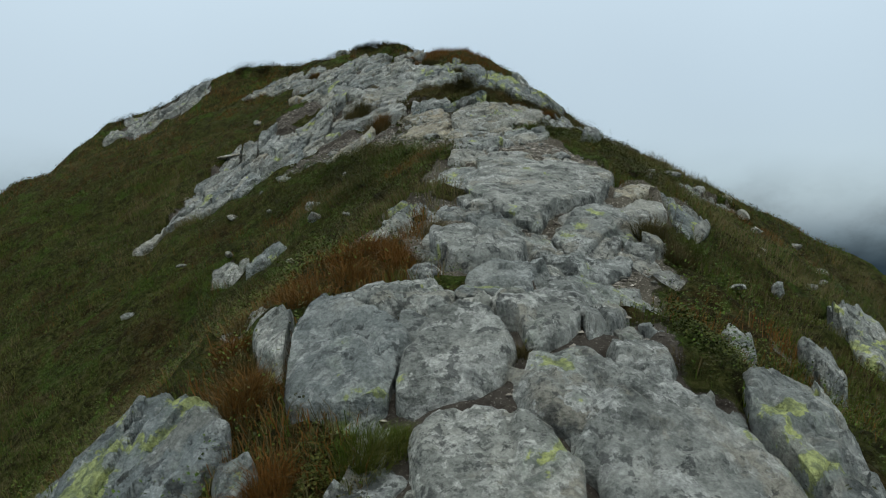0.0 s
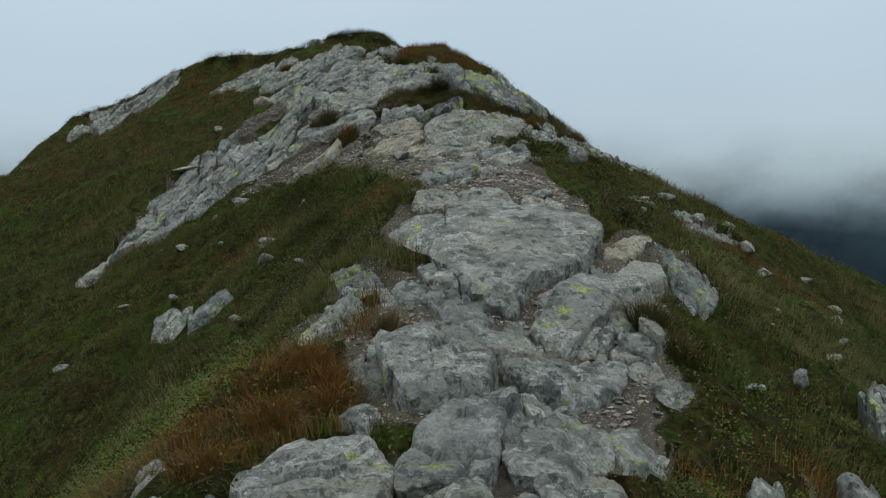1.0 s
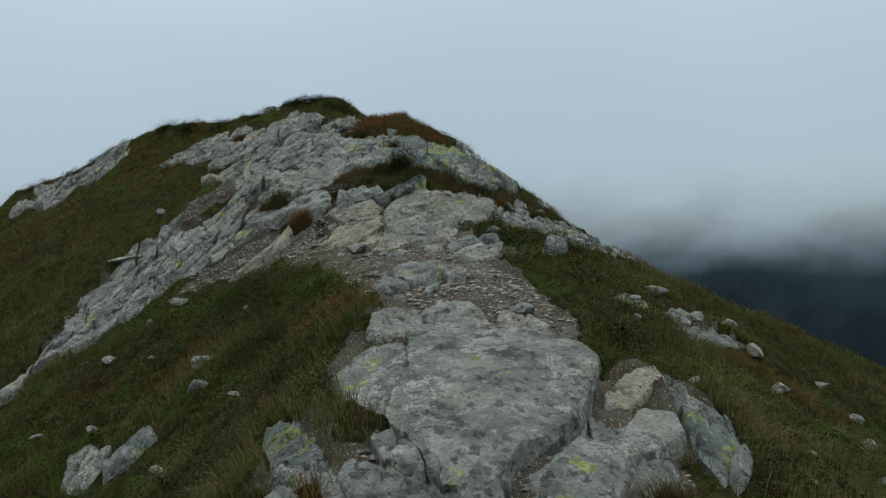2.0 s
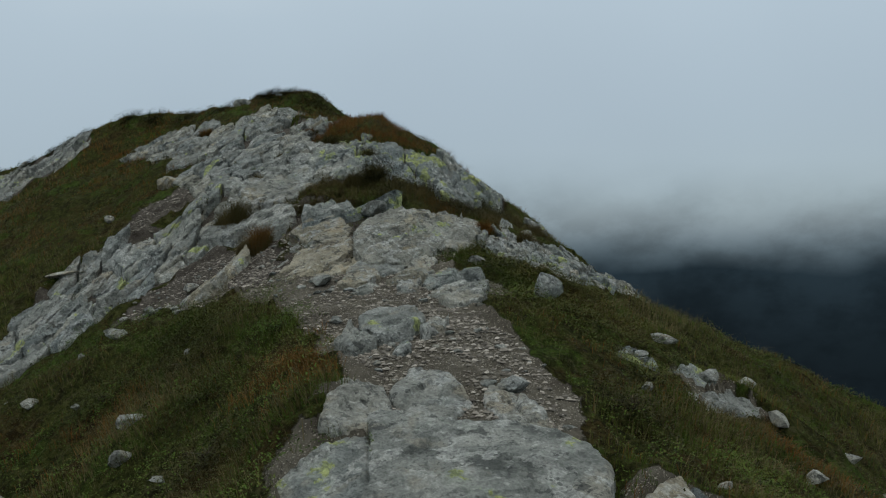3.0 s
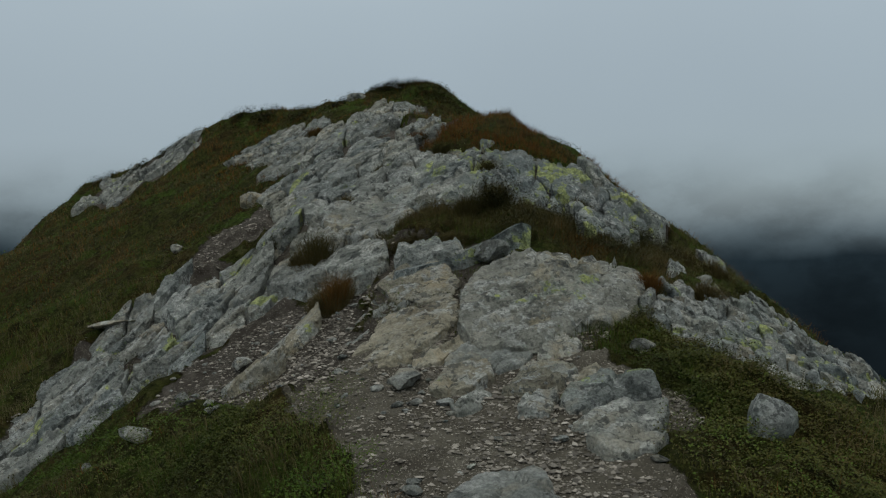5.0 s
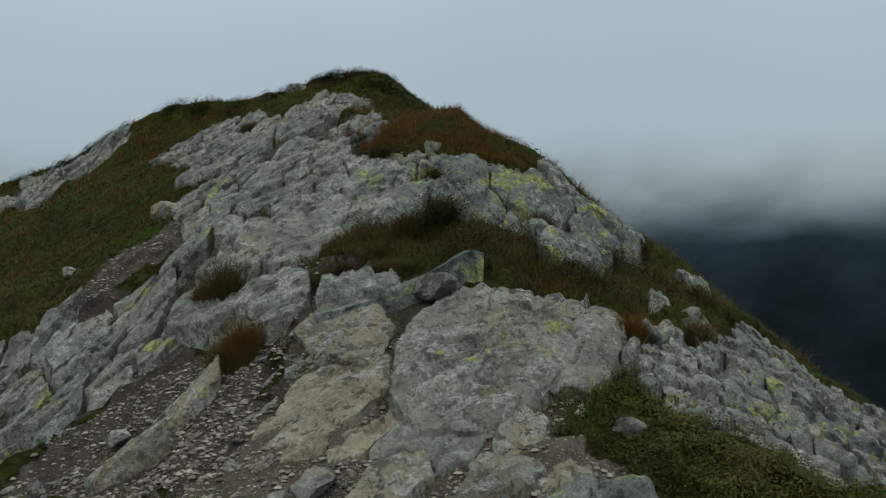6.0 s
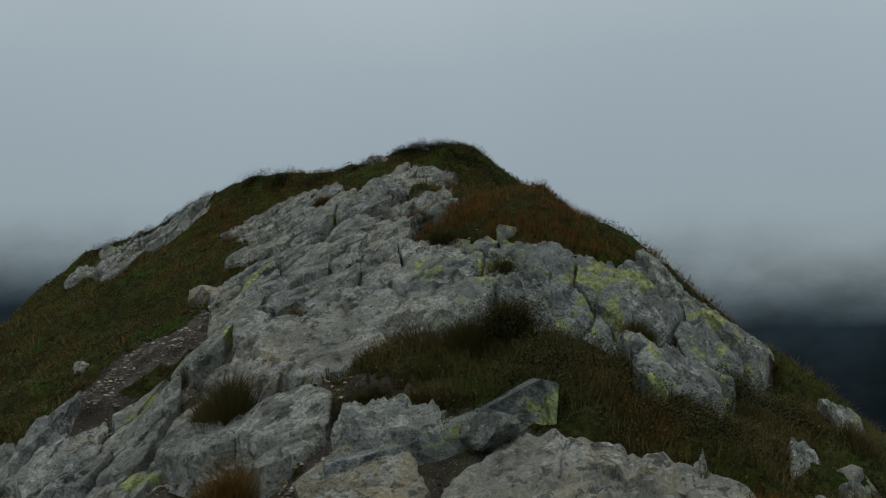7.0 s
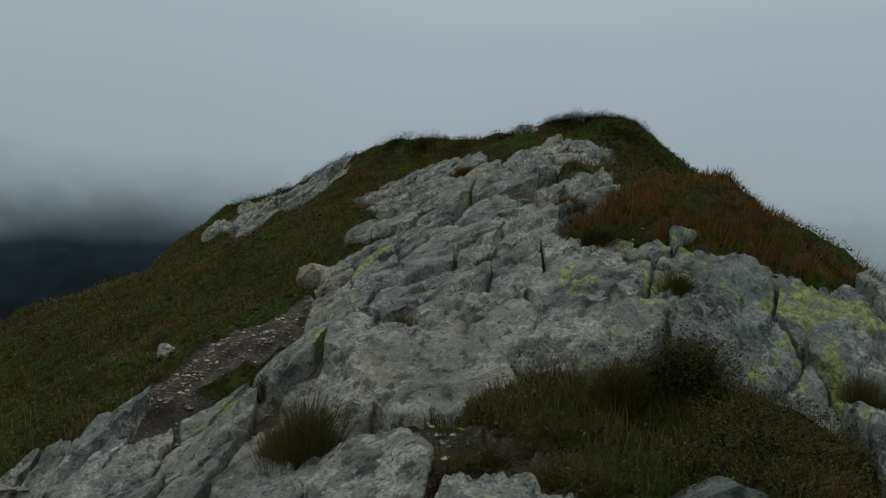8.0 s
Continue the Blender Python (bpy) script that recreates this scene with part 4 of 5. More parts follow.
def path_slabs():
    o = thing("rock_outcrop", "worn blue-grey slab with a cracked rim set in gravel", "rock outcrop", (0.35, 7.15, z_at(0.35, 7.15)), "outcrops")
    how = dict(depth=0.25, relief=0.03, plane=0.7, step=0.03, edge=0.03)
    slab(o, [(0.16, 7.28), (0.26, 7.44), (0.45, 7.5), (0.53, 7.2), (0.45, 7.04), (0.3, 7.02), (0.2, 7.08)], lift=0.035, **how)
    slab(o, [(0.04, 7.06), (0.12, 7.25), (0.18, 7.1), (0.28, 6.98), (0.24, 6.9), (0.12, 6.93)], ROCK_PALE, lift=0.03, **how)
    slab(o, [(0.5, 7.05), (0.56, 7.2), (0.66, 7.22), (0.62, 7.05), (0.52, 6.98)], ROCK_PALE, lift=0.03, **how)
    o = thing("rock_outcrop", "thin tilted plates of pale schist beside the path", "rock outcrop", (0.7, 8.1, z_at(0.7, 8.1)), "outcrops")
    how = dict(depth=0.16, relief=0.02, plane=0.8, step=0.03, edge=0.025)
    slab(o, [(0.52, 8.22), (0.72, 8.42), (0.92, 8.38), (0.93, 8.25), (0.72, 8.2), (0.56, 8.08)], lift=0.02, tilt=(0.05, 0.1), **how)
    slab(o, [(0.56, 7.96), (0.75, 8.12), (0.95, 8.12), (0.9, 7.97), (0.7, 7.9)], lift=0.015, tilt=(0.05, 0.1), **how)
    slab(o, [(0.62, 7.82), (0.8, 7.9), (0.92, 7.88), (0.85, 7.75), (0.68, 7.72)], lift=0.01, tilt=(0.05, 0.1), **how)
    slab(o, [(0.35, 8.1), (0.42, 8.28), (0.52, 8.25), (0.48, 8.08)], ROCK_PALE, lift=0.03, **how)


def pale_slabs():
    o = thing("rock_outcrop", "broad pale tan and grey slabs worn by feet", "rock outcrop", (0.3, 9.3, z_at(0.3, 9.3)), "outcrops")
    how = dict(depth=0.3, relief=0.03, plane=0.15, step=0.024, edge=0.02, ledge=0.018, chip=0.010)
    slab(o, [(0.0, 9.5), (0.03, 9.68), (0.2, 9.88), (0.38, 9.98), (0.66, 9.9), (1.03, 9.8), (0.97, 9.5), (0.84, 9.2), (0.68, 9.15), (0.55, 9.02), (0.4, 8.88), (0.17, 8.85), (0.03, 9.05)],
         ROCK_WORN, lift=0.03, depth=0.3, relief=0.05, plane=0.3, step=0.022, edge=0.03, ledge=0.024, chip=0.012, crack=0.03)
    slab(o, [(-0.56, 8.9), (-0.5, 9.28), (-0.43, 9.46), (-0.22, 9.47), (-0.04, 9.43), (-0.02, 9.2), (-0.1, 9.06), (-0.18, 8.98), (-0.36, 8.9)], ROCK_TAN, lift=-0.01, tilt=(0.08, 0.03), **how)
    slab(o, [(-0.06, 8.42), (0.0, 8.64), (0.18, 8.72), (0.22, 8.54), (0.11, 8.4)], ROCK_TAN, lift=-0.01, **how)
    slab(o, [(0.28, 8.36), (0.36, 8.6), (0.54, 8.66), (0.6, 8.54), (0.52, 8.4), (0.4, 8.32)], ROCK_TAN, lift=-0.01, **how)
    slab(o, [(0.15, 8.74), (0.22, 8.84), (0.4, 8.84), (0.34, 8.66), (0.24, 8.6)], ROCK_PALE, lift=-0.015, **how)
    slab(o, [(-1.22, 9.45), (-1.06, 9.64), (-0.95, 9.8), (-0.88, 9.6), (-1.05, 9.42)], ROCK_TAN, lift=0.05, tilt=(0.2, 0.1), **how)
    slab(o, [(-1.34, 9.18), (-1.15, 9.27), (-1.0, 9.26), (-1.03, 9.17), (-1.24, 9.1)], ROCK_TAN, lift=0.055, tilt=(0.2, 0.1), **how)
    slab(o, [(-0.58, 9.9), (-0.45, 10.05), (-0.2, 10.0), (-0.05, 9.75), (-0.1, 9.55), (-0.4, 9.6)], ROCK_TAN, lift=0.0, **how)
    slab(o, [(-0.5, 10.1), (-0.5, 10.3), (-0.3, 10.3), (-0.1, 10.15), (-0.05, 10.02), (-0.25, 9.98)], ROCK_SPOTTED, lift=0.06, depth=0.3, relief=0.06, plane=0.5, step=0.025, edge=0.03, ledge=0.05)


foreground_slabs()
right_edge_rocks()
left_foot_rocks()
middle_slabs()
flank_band()
upper_plate()
path_slabs()
pale_slabs()
build_ground()


def bedrock(label, region, size, stretch, angle, seed, mat, **how):
    x, y = np.array(region).mean(0)
    o = thing("rock_outcrop", label, "rock outcrop", (x, y, z_at(x, y)), "outcrops")
    fracture(o, region, size, stretch, angle, seed, mat, skip=OUTLINES, **how)


bedrock("small broken stones wedged between the large slabs", GAP_SOIL, 0.13, 1.4, 60, 33, ROCK_GREY, mats=[ROCK_GREY, ROCK_PALE], share=0.8, lift=-0.025, uneven=0.016, tilts=0.1, relief=0.03, depth=0.15, edge=0.015, step=0.03)
bedrock("dark low stones between the boulders", GAP_LOW, 0.13, 1.3, 60, 34, ROCK_GREY, share=0.8, lift=-0.03, uneven=0.02, tilts=0.12, relief=0.03, depth=0.12, edge=0.02, step=0.035)
bedrock("worn broken bedrock around the pale slabs", WORN_ROCK, 0.15, 1.6, 55, 35, ROCK_PALE, mats=[ROCK_TAN, ROCK_PALE, ROCK_GREY], share=0.62, lift=-0.028, uneven=0.014, tilts=0.09, relief=0.035, depth=0.15, edge=0.015, step=0.03)
bedrock("jointed pale grey bedrock stepping down the grassy flank", ROCK_LEFT, 0.19, 1.65, 52, 3, ROCK_PALE, mats=[ROCK_PALE, ROCK_GREY, ROCK_SPOTTED], gap=0.019, lift=0.0, uneven=0.034, tilts=0.12, relief=0.045, depth=0.25, edge=0.014, soft=0.9, step=0.025, crack=0.035, ledge=0.032, chip=0.016, plane=0.15, facet=True, pockets=True)
bedrock("cracked grey bedrock plates below the summit", ROCK_UPPER, 0.26, 1.12, 60, 8, ROCK_GREY, mats=[ROCK_GREY, ROCK_SPOTTED, ROCK_SPOTTED, ROCK_GREY, ROCK_WORN], gap=0.018, lift=0.015, uneven=0.028, tilts=0.06, relief=0.035, depth=0.3, edge=0.016, soft=0.9, step=0.024, crack=0.055, plane=0.3, ledge=0.020, chip=0.008, pockets=True)
bedrock("lumpy grey rock face with bright yellow-green lichen", ROCK_FACE, 0.30, 1.2, 60, 9, ROCK_LICHEN, gap=0.016, lift=0.0, uneven=0.04, tilts=0.10, relief=0.08, depth=0.4, edge=0.02, soft=0.86, ledge=0.04, chip=0.018, step=0.026, crack=0.05, plane=0.1)
bedrock("tumbled grey blocks in the rusty grass above the rock face", [(-0.35, 11.8), (0.3, 11.7), (1.0, 12.5), (0.8, 12.85), (0.2, 12.3), (-0.35, 12.35)], 0.12, 1.3, 40, 44, ROCK_LICHEN, mats=[ROCK_LICHEN, ROCK_GREY], share=0.55, lift=-0.035, uneven=0.02, tilts=0.12, relief=0.06, depth=0.25, edge=0.03, soft=0.7, ledge=0.02, step=0.035)
bedrock("layered grey bedrock leading up to the grassy summit", ROCK_TOP, 0.33, 1.5, 56, 15, ROCK_GREY, mats=[ROCK_GREY, ROCK_SPOTTED, ROCK_WORN], gap=0.022, pockets=True, lift=0.02, uneven=0.035, tilts=0.09, relief=0.06, depth=0.4, edge=0.015, soft=0.9, step=0.05, crack=0.05, plane=0.3, ledge=0.05, chip=0.02)
bedrock("broken lichen-covered rocks along the steep drop", ROCK_EDGE, 0.095, 1.3, 40, 21, ROCK_LICHEN, mats=[ROCK_SPOTTED, ROCK_PALE, ROCK_LICHEN, ROCK_SPOTTED, ROCK_PALE], gap=0.008, lift=0.0, uneven=0.022, tilts=0.16, relief=0.05, depth=0.15, edge=0.02, soft=0.78, step=0.026, crack=0.02, plane=0.15, ledge=0.022, chip=0.018, facet=True)
bedrock("pale rocks on the far grassy shoulder", ROCK_FAR, 0.26, 1.6, 30, 27, ROCK_GREY, gap=0.012, share=0.85, lift=0.0, uneven=0.05, tilts=0.2, relief=0.08, depth=0.35, edge=0.03, step=0.06, ledge=0.06)


def rim_rocks():
    o = thing("rock_outcrop", "lichen-spotted lumps of rock poking from dark heath above the drop", "rock outcrop", (1.0, 10.9, z_at(1.0, 10.9)), "outcrops")
    how = dict(depth=0.3, relief=0.07, plane=0.3, step=0.02, edge=0.06, soft=0.6, ledge=0.03, chip=0.02)
    slab(o, [(0.6, 11.06), (0.74, 11.21), (0.87, 11.13), (0.82, 10.9), (0.68, 10.76)], ROCK_LICHEN, lift=0.05, **how)
    slab(o, [(0.67, 10.6), (0.8, 10.85), (0.92, 10.98), (1.05, 11.0), (1.03, 10.7), (0.91, 10.56), (0.75, 10.46)], ROCK_LICHEN, lift=0.06, **how)
    slab(o, [(1.26, 10.56), (1.42, 10.82), (1.39, 10.58), (1.24, 10.36)], ROCK_SPOTTED, lift=0.05, **how)
    slab(o, [(1.43, 10.55), (1.63, 10.9), (1.64, 10.65), (1.43, 10.33)], ROCK_LICHEN, lift=0.05, **how)
    slab(o, [(0.95, 12.1), (1.22, 12.45), (1.25, 11.95), (1.02, 11.5)], ROCK_LICHEN, lift=0.05, **how)
    slab(o, [(1.62, 11.7), (1.85, 12.1), (1.92, 11.95), (1.7, 11.42)], ROCK_LICHEN, lift=0.06, **how)


rim_rocks()


def shard():
    """A wedge of rock standing on its edge, its high tip to one side."""
    side = [(-0.42, -0.12), (-0.38, 0.02), (-0.16, 0.07), (0.08, 0.17), (0.27, 0.27), (0.32, 0.24), (0.29, 0.08), (0.28, -0.12)]
    bm = bmesh.new()
    front = [bm.verts.new((u, -0.09 - 0.05 * (v < 0.1), v)) for u, v in side]
    back = [bm.verts.new((u * 0.95, 0.07 + 0.03 * (v < 0.1), v * 0.92)) for u, v in side]
    bm.faces.new(front)
    bm.faces.new(back[::-1])
    for i in range(len(side)):
        j = (i + 1) % len(side)
        bm.faces.new((front[j], front[i], back[i], back[j]))
    bmesh.ops.triangulate(bm, faces=bm.faces[:])
    bmesh.ops.subdivide_edges(bm, edges=bm.edges[:], cuts=3, use_grid_fill=True)
    co = np.array([v.co for v in bm.verts])
    push = 0.018 * fbm(co, 9.0, 3, 91)
    for v, p in zip(bm.verts, push):
        v.co += Vector((0.3 * p, p, 0.6 * p))
    bmesh.ops.recalc_face_normals(bm, faces=bm.faces[:])
    me = bpy.data.meshes.new("standing_rock")
    bm.to_mesh(me)
    bm.free()
    me.materials.append(ROCK_LICHEN)
    ob = new("standing_rock", me)
    ob.matrix_world = pose(-0.05, 10.17, 2.99, 0, 0, 20) @ Matrix.Diagonal((1.3, 1.2, 1.12, 1))
    tagged(ob, "tilted shard of rock with a yellow-lichened edge above a hollow", "rock")


# Single boulders and loose stones.
boulder("boulder", 1.3, 8.03, (0.22, 0.2, 0.2), 6, ROCK_SPOTTED, "squat grey boulder with lichen standing in grass by the path", sink=0.2)
shard()
boulder("boulder", 0.12, 10.02, (0.22, 0.18, 0.18), 47, ROCK_PALE, "tan angular boulder beneath the tilted shard", sink=0.3)
boulder("boulder", -2.5, 13.1, (0.46, 0.32, 0.22), 52, ROCK_TAN, "tan layered boulder on the edge of the side trail", sink=0.42, turn=(0, 5, 40))
boulder("flat_stone", -2.9, 10.9, (0.34, 0.14, 0.07), 56, ROCK_PALE, "white flat stone lying on the outcrop's lip", "stone", sink=0.05, turn=(0, -6, 10))
boulder("boulder", -2.75, 19.35, (0.42, 0.32, 0.24), 63, ROCK_SPOTTED, "grey rock at the edge of the summit heath", sink=0.6)
boulder("flat_stone", 1.55, 4.85, (0.1, 0.3, 0.12), 61, ROCK_PALE, "upright tan stone leaning in the grass", "stone", sink=0.25, turn=(30, 15, -15))

STONES_IN_GRASS = [(-2.2, 8.48, 0.2), (-1.15, 7.35, 0.2), (-1.05, 6.92, 0.22), (-2.8, 7.3, 0.14), (-1.9, 7.35, 0.14),
                   (-0.62, 3.72, 0.13), (2.39, 6.65, 0.15), (1.76, 7.43, 0.12), (1.95, 5.2, 0.1), (2.77, 6.45, 0.16), (2.31, 5.3, 0.16), (1.9, 4.65, 0.18),
                   (1.6, 4.3, 0.1), (-0.85, 3.9, 0.12), (2.1, 5.6, 0.09), (1.63, 6.8, 0.11), (2.5, 7.37, 0.2), (2.95, 7.5, 0.24), (3.15, 7.4, 0.2), (2.05, 8.04, 0.2),
                   (2.2, 7.6, 0.22), (2.42, 7.7, 0.2), (-2.85, 11.96, 0.22), (0.93, 8.85, 0.16), (1.51, 10.64, 0.2), (-1.35, 9.5, 0.18), (-1.8, 9.05, 0.24), (-1.6, 9.25, 0.16), (-2.45, 8.7, 0.1), (-2.0, 8.9, 0.12), (-1.3, 8.9, 0.1), (-0.95, 7.9, 0.08), (-1.7, 8.0, 0.09), (-0.7, 6.4, 0.09), (-1.1, 6.2, 0.12), (-2.5, 7.8, 0.12), (-0.95, 5.2, 0.1), (1.7, 5.9, 0.08), (2.6, 5.9, 0.12)]
for n, (x, y, s) in enumerate(STONES_IN_GRASS):
    rng = np.random.default_rng(n + 70)
    boulder("stone", x, y, (s * rng.uniform(0.8, 1.1), s * rng.uniform(0.5, 0.75), s * rng.uniform(0.4, 0.6)), n + 70, ROCK_PALE,
            "pale grey stone half sunk in the grass", "stone", 0.45, (rng.uniform(-15, 15), rng.uniform(-15, 15), rng.uniform(0, 180)), "stones in the grass", 2)

# Loose stones on the path: a few shapes used over and over.
path_shapes = [boulder_mesh("path_stone", (1.0, 0.75, 0.45), 200 + k, (ROCK_PALE, ROCK_PALE, ROCK_GREY)[k % 3], 2, 9, 0.08) for k in range(9)]
PATH_STONES = [(-0.18, 8.55, 0.24), (0.03, 8.3, 0.12), (-0.32, 8.57, 0.09), (0.87, 8.33, 0.15), (0.64, 8.5, 0.1), (0.42, 6.82, 0.17), (0.15, 6.4, 0.16), (0.9, 6.3, 0.22)]
rng = np.random.default_rng(12)
while len(PATH_STONES) < 190:
    x, y = rng.uniform(-2.3, 1.3), rng.uniform(3.4, 10.2)
    if any(inside(p, np.array([x]), np.array([y]))[0] for p in (PATH_STONY, GAP_SOIL)) and not any(inside(p, np.array([x]), np.array([y]))[0] for p in OUTLINES):
        PATH_STONES.append((x, y, 0.03 + 0.07 * rng.random() ** 3))
for n, (x, y, s) in enumerate(PATH_STONES):
    ob = new("path_stone", path_shapes[n % 9])
    z = float(ground_at(np.array([x]), np.array([y]))[0])
    ob.matrix_world = pose(x, y, z + 0.12 * s, rng.uniform(-15, 15), rng.uniform(-15, 15), rng.uniform(0, 360)) @ Matrix.Diagonal((s, s, s, 1))
    tagged(ob, "loose pale schist stone lying on the path", "stone", "loose stones on the path")


def scatter_gravel():
    """Small angular chips, strewn over the path."""
    rng = np.random.default_rng(31)
    shape = np.array([(1, 0, 0), (0.3, 0.9, 0.1), (-0.8, 0.6, 0), (-0.9, -0.5, 0.1), (0.2, -0.9, 0), (0.5, 0.1, 0.5), (-0.4, 0.1, 0.6)])
    faces = np.array([(0, 1, 5), (1, 6, 5), (1, 2, 6), (2, 3, 6), (3, 4, 6), (4, 5, 6), (4, 0, 5), (0, 4, 3), (0, 3, 2), (0, 2, 1)])
    x, y = rng.uniform(-3.4, 1.5, 330000), rng.uniform(1.0, 12.6, 330000)
    keep = np.zeros(len(x), bool)
    for poly, share in ((PATH_STONY, 0.95), (TRAIL_SIDE, 0.9), (GAP_SOIL, 0.5), (GAP_LOW, 0.06), (ROCK_LEFT, 0.3), (WORN_ROCK, 0.85)):
        keep |= inside(poly, *wander(x, y)) & (rng.random(len(x)) < share) & ((y < 9.75) | (poly is not WORN_ROCK))
    for poly in OUTLINES:
        keep &= ~inside(poly, x, y)
    dense = grain(flat(x * 2.2, y * 2.2), 8) + 0.5 * grain(flat(x * 6, y * 6), 9)
    keep &= rng.random(len(x)) < np.clip(0.7 + 0.8 * dense, 0.1, 1)
    x, y = x[keep], y[keep]
    n = len(x)
    s = 0.003 + 0.016 * rng.random(n) ** 3.2
    a = rng.uniform(0, 2 * np.pi, n)
    v = shape[None] * rng.uniform(0.65, 1.35, (n, 7, 3)) * s[:, None, None] * np.array([1, 0.8, 0.8])
    c, d = np.cos(a)[:, None], np.sin(a)[:, None]
    v = np.stack([c * v[..., 0] - d * v[..., 1], d * v[..., 0] + c * v[..., 1], v[..., 2]], -1)
    v += np.stack([x, y, ground_at(x, y) + 0.15 * s], -1)[:, None]
    loops = (faces[None] + 7 * np.arange(n)[:, None, None]).ravel()
    me = mesh_of("gravel", v.reshape(-1, 3), loops, np.full(n * 10, 3), [GRAVEL], smooth=False)
    tagged(new("gravel", me), "pale angular gravel and chips strewn over the path", "gravel", kind="stuff")


def gravel_material():
    mat, t, b = shader("schist_chips", 0.9)
    info = t.nodes.new("ShaderNodeNewGeometry")
    c = ramp(t, [(0.0, (0.08, 0.072, 0.060)), (0.4, (0.15, 0.135, 0.112)), (0.8, (0.25, 0.225, 0.185)), (1.0, (0.40, 0.365, 0.31))])
    t.links.new(info.outputs["Random Per Island"], c.inputs[0])
    t.links.new(c.outputs[0], b.inputs["Base Color"])
    return mat


GRAVEL = gravel_material()
scatter_gravel()

# ---- plants ----


def blades(x, y, z, h, w, lean, rng, bend=0.5):
    """Arrays of curved, tapering grass blades: five corners and two faces each. lean: x and y of the tip's drift, in blade heights."""
    n = len(x)
    a = rng.uniform(0, 2 * np.pi, n)
    side = np.stack([np.cos(a), np.sin(a), 0 * a], -1) * (w / 2)[:, None]
    foot = np.stack([x, y, z], -1)
    drift = lean + rng.normal(0, 0.42, (n, 2))
    mid = foot + np.stack([drift[:, 0] * h * 0.3, drift[:, 1] * h * 0.3, 0.58 * h], -1)
    tip = foot + np.stack([drift[:, 0] * h, drift[:, 1] * h, h * (1 - bend * np.clip(np.hypot(*drift.T), 0, 1) * 0.6)], -1)
    v = np.stack([foot - side, foot + side, mid - 0.8 * side, mid + 0.8 * side, tip], 1)
    loops = (np.array([0, 1, 3, 2, 2, 3, 4])[None] + 5 * np.arange(n)[:, None]).ravel()
    return v.reshape(-1, 3), loops, np.tile([4, 3], n)


def sprigs(x, y, z, s, rng, rise=1.0):
    """Arrays of small folded leaves."""
    n = len(x)
    a, tip = rng.uniform(0, 2 * np.pi, n), rng.uniform(-0.3, 0.9, n) * rise
    ahead = np.stack([np.cos(a), np.sin(a), tip], -1)
    side = np.stack([-np.sin(a), np.cos(a), rng.uniform(-0.5, 0.5, n)], -1)
    c = np.stack([x, y, z], -1)
    v = np.stack([c, c + (0.5 * ahead + 0.35 * side) * s[:, None], c + ahead * s[:, None], c + (0.5 * ahead - 0.35 * side) * s[:, None]], 1)
    return v.reshape(-1, 3), np.arange(4 * n), np.full(n, 4)


def bare(x, y, slack=0.0):
    """Where stone or trodden earth keeps the turf away."""
    hit = np.zeros(len(x), bool)
    wob_x, wob_y = wander(x, y)
    fuzz = np.random.default_rng(17)
    wob_x, wob_y = wob_x + fuzz.normal(0, 0.11, len(x)), wob_y + fuzz.normal(0, 0.11, len(x))
    for poly in BARE_SOIL:
        hit |= inside(poly, wob_x, wob_y)
    wob_x, wob_y = x + 0.05 * grain(flat(x * 7, y * 7), 51), y + 0.05 * grain(flat(x * 7, y * 7), 52)
    for poly in FRACTURED:
        hit |= inside(poly, *wander(wob_x, wob_y))
    hit &= ~pocket(x, y) | inside(ROCK_FACE, x, y)
    for poly in BARE_SOIL:
        hit |= inside(poly, wob_x, wob_y)
    for poly in OUTLINES:
        hit |= inside(poly, x, y)
    return hit


def nearness(x, y):
    """1 beside the path, falling off with the distance."""
    d = np.hypot(x - 0.4, y - np.clip(y, 1.5, 10.0))
    return 1 / (1 + (d / 4.5) ** 2)


RUST_SPOTS = [(-0.3, 3.6, 0.42, 0.35), (-0.05, 3.68, 0.2, 0.12), (-0.45, 2.6, 0.2, 0.3), (-0.2, 2.06, 0.16, 0.15), (-0.02, 4.3, 0.1, 0.25), (-0.1, 6.75, 0.22, 0.3),
              (0.02, 7.5, 0.1, 0.2), (1.6, 7.3, 0.2, 0.25), (1.15, 3.3, 0.12, 0.2), (2.6, 6.95, 0.25, 0.3), (-1.6, 7.6, 0.3, 0.3), (0.1, 12.5, 0.7, 0.45),
              (0.4, 13.1, 0.7, 0.3),  (0.75, 10.35, 0.15, 0.12), (-4.0, 16.6, 0.4, 0.6), (-5.5, 20.6, 0.9, 0.7), (-0.45, 4.0, 0.3, 0.3), (1.45, 3.75, 0.2, 0.2)]


def rustiness(x, y):
    r = np.zeros(len(x))
    for cx, cy, rx, ry in RUST_SPOTS:
        r = np.maximum(r, np.exp(-((x - cx) / rx) ** 2 - ((y - cy) / ry) ** 2))
    return r


def slope_lean(x, y, amount):
    e = 0.1
    gx = (ridge(x + e, y) - ridge(x - e, y)) / (2 * e)
    return np.stack([-gx * amount, 0 * gx + 0.05], -1)


def sow(count, seed, density):
    """Points over the slopes, kept with the given density (a function, 0 to 1)."""
    rng = np.random.default_rng(seed)
    x, y = rng.uniform(-11.0, 4.2, count), rng.uniform(0.6, 24.5, count)
    keep = rng.random(count) < density(x, y)
    x, y = x[keep], y[keep]
    keep = ~bare(x, y)
    return x[keep], y[keep], rng


def clumps(x, y):
    return np.clip(0.42 + 1.2 * grain(flat(x * 3.3, y * 3.3), 61) + 0.7 * grain(flat(x * 9, y * 9), 62), 0.02, 1)


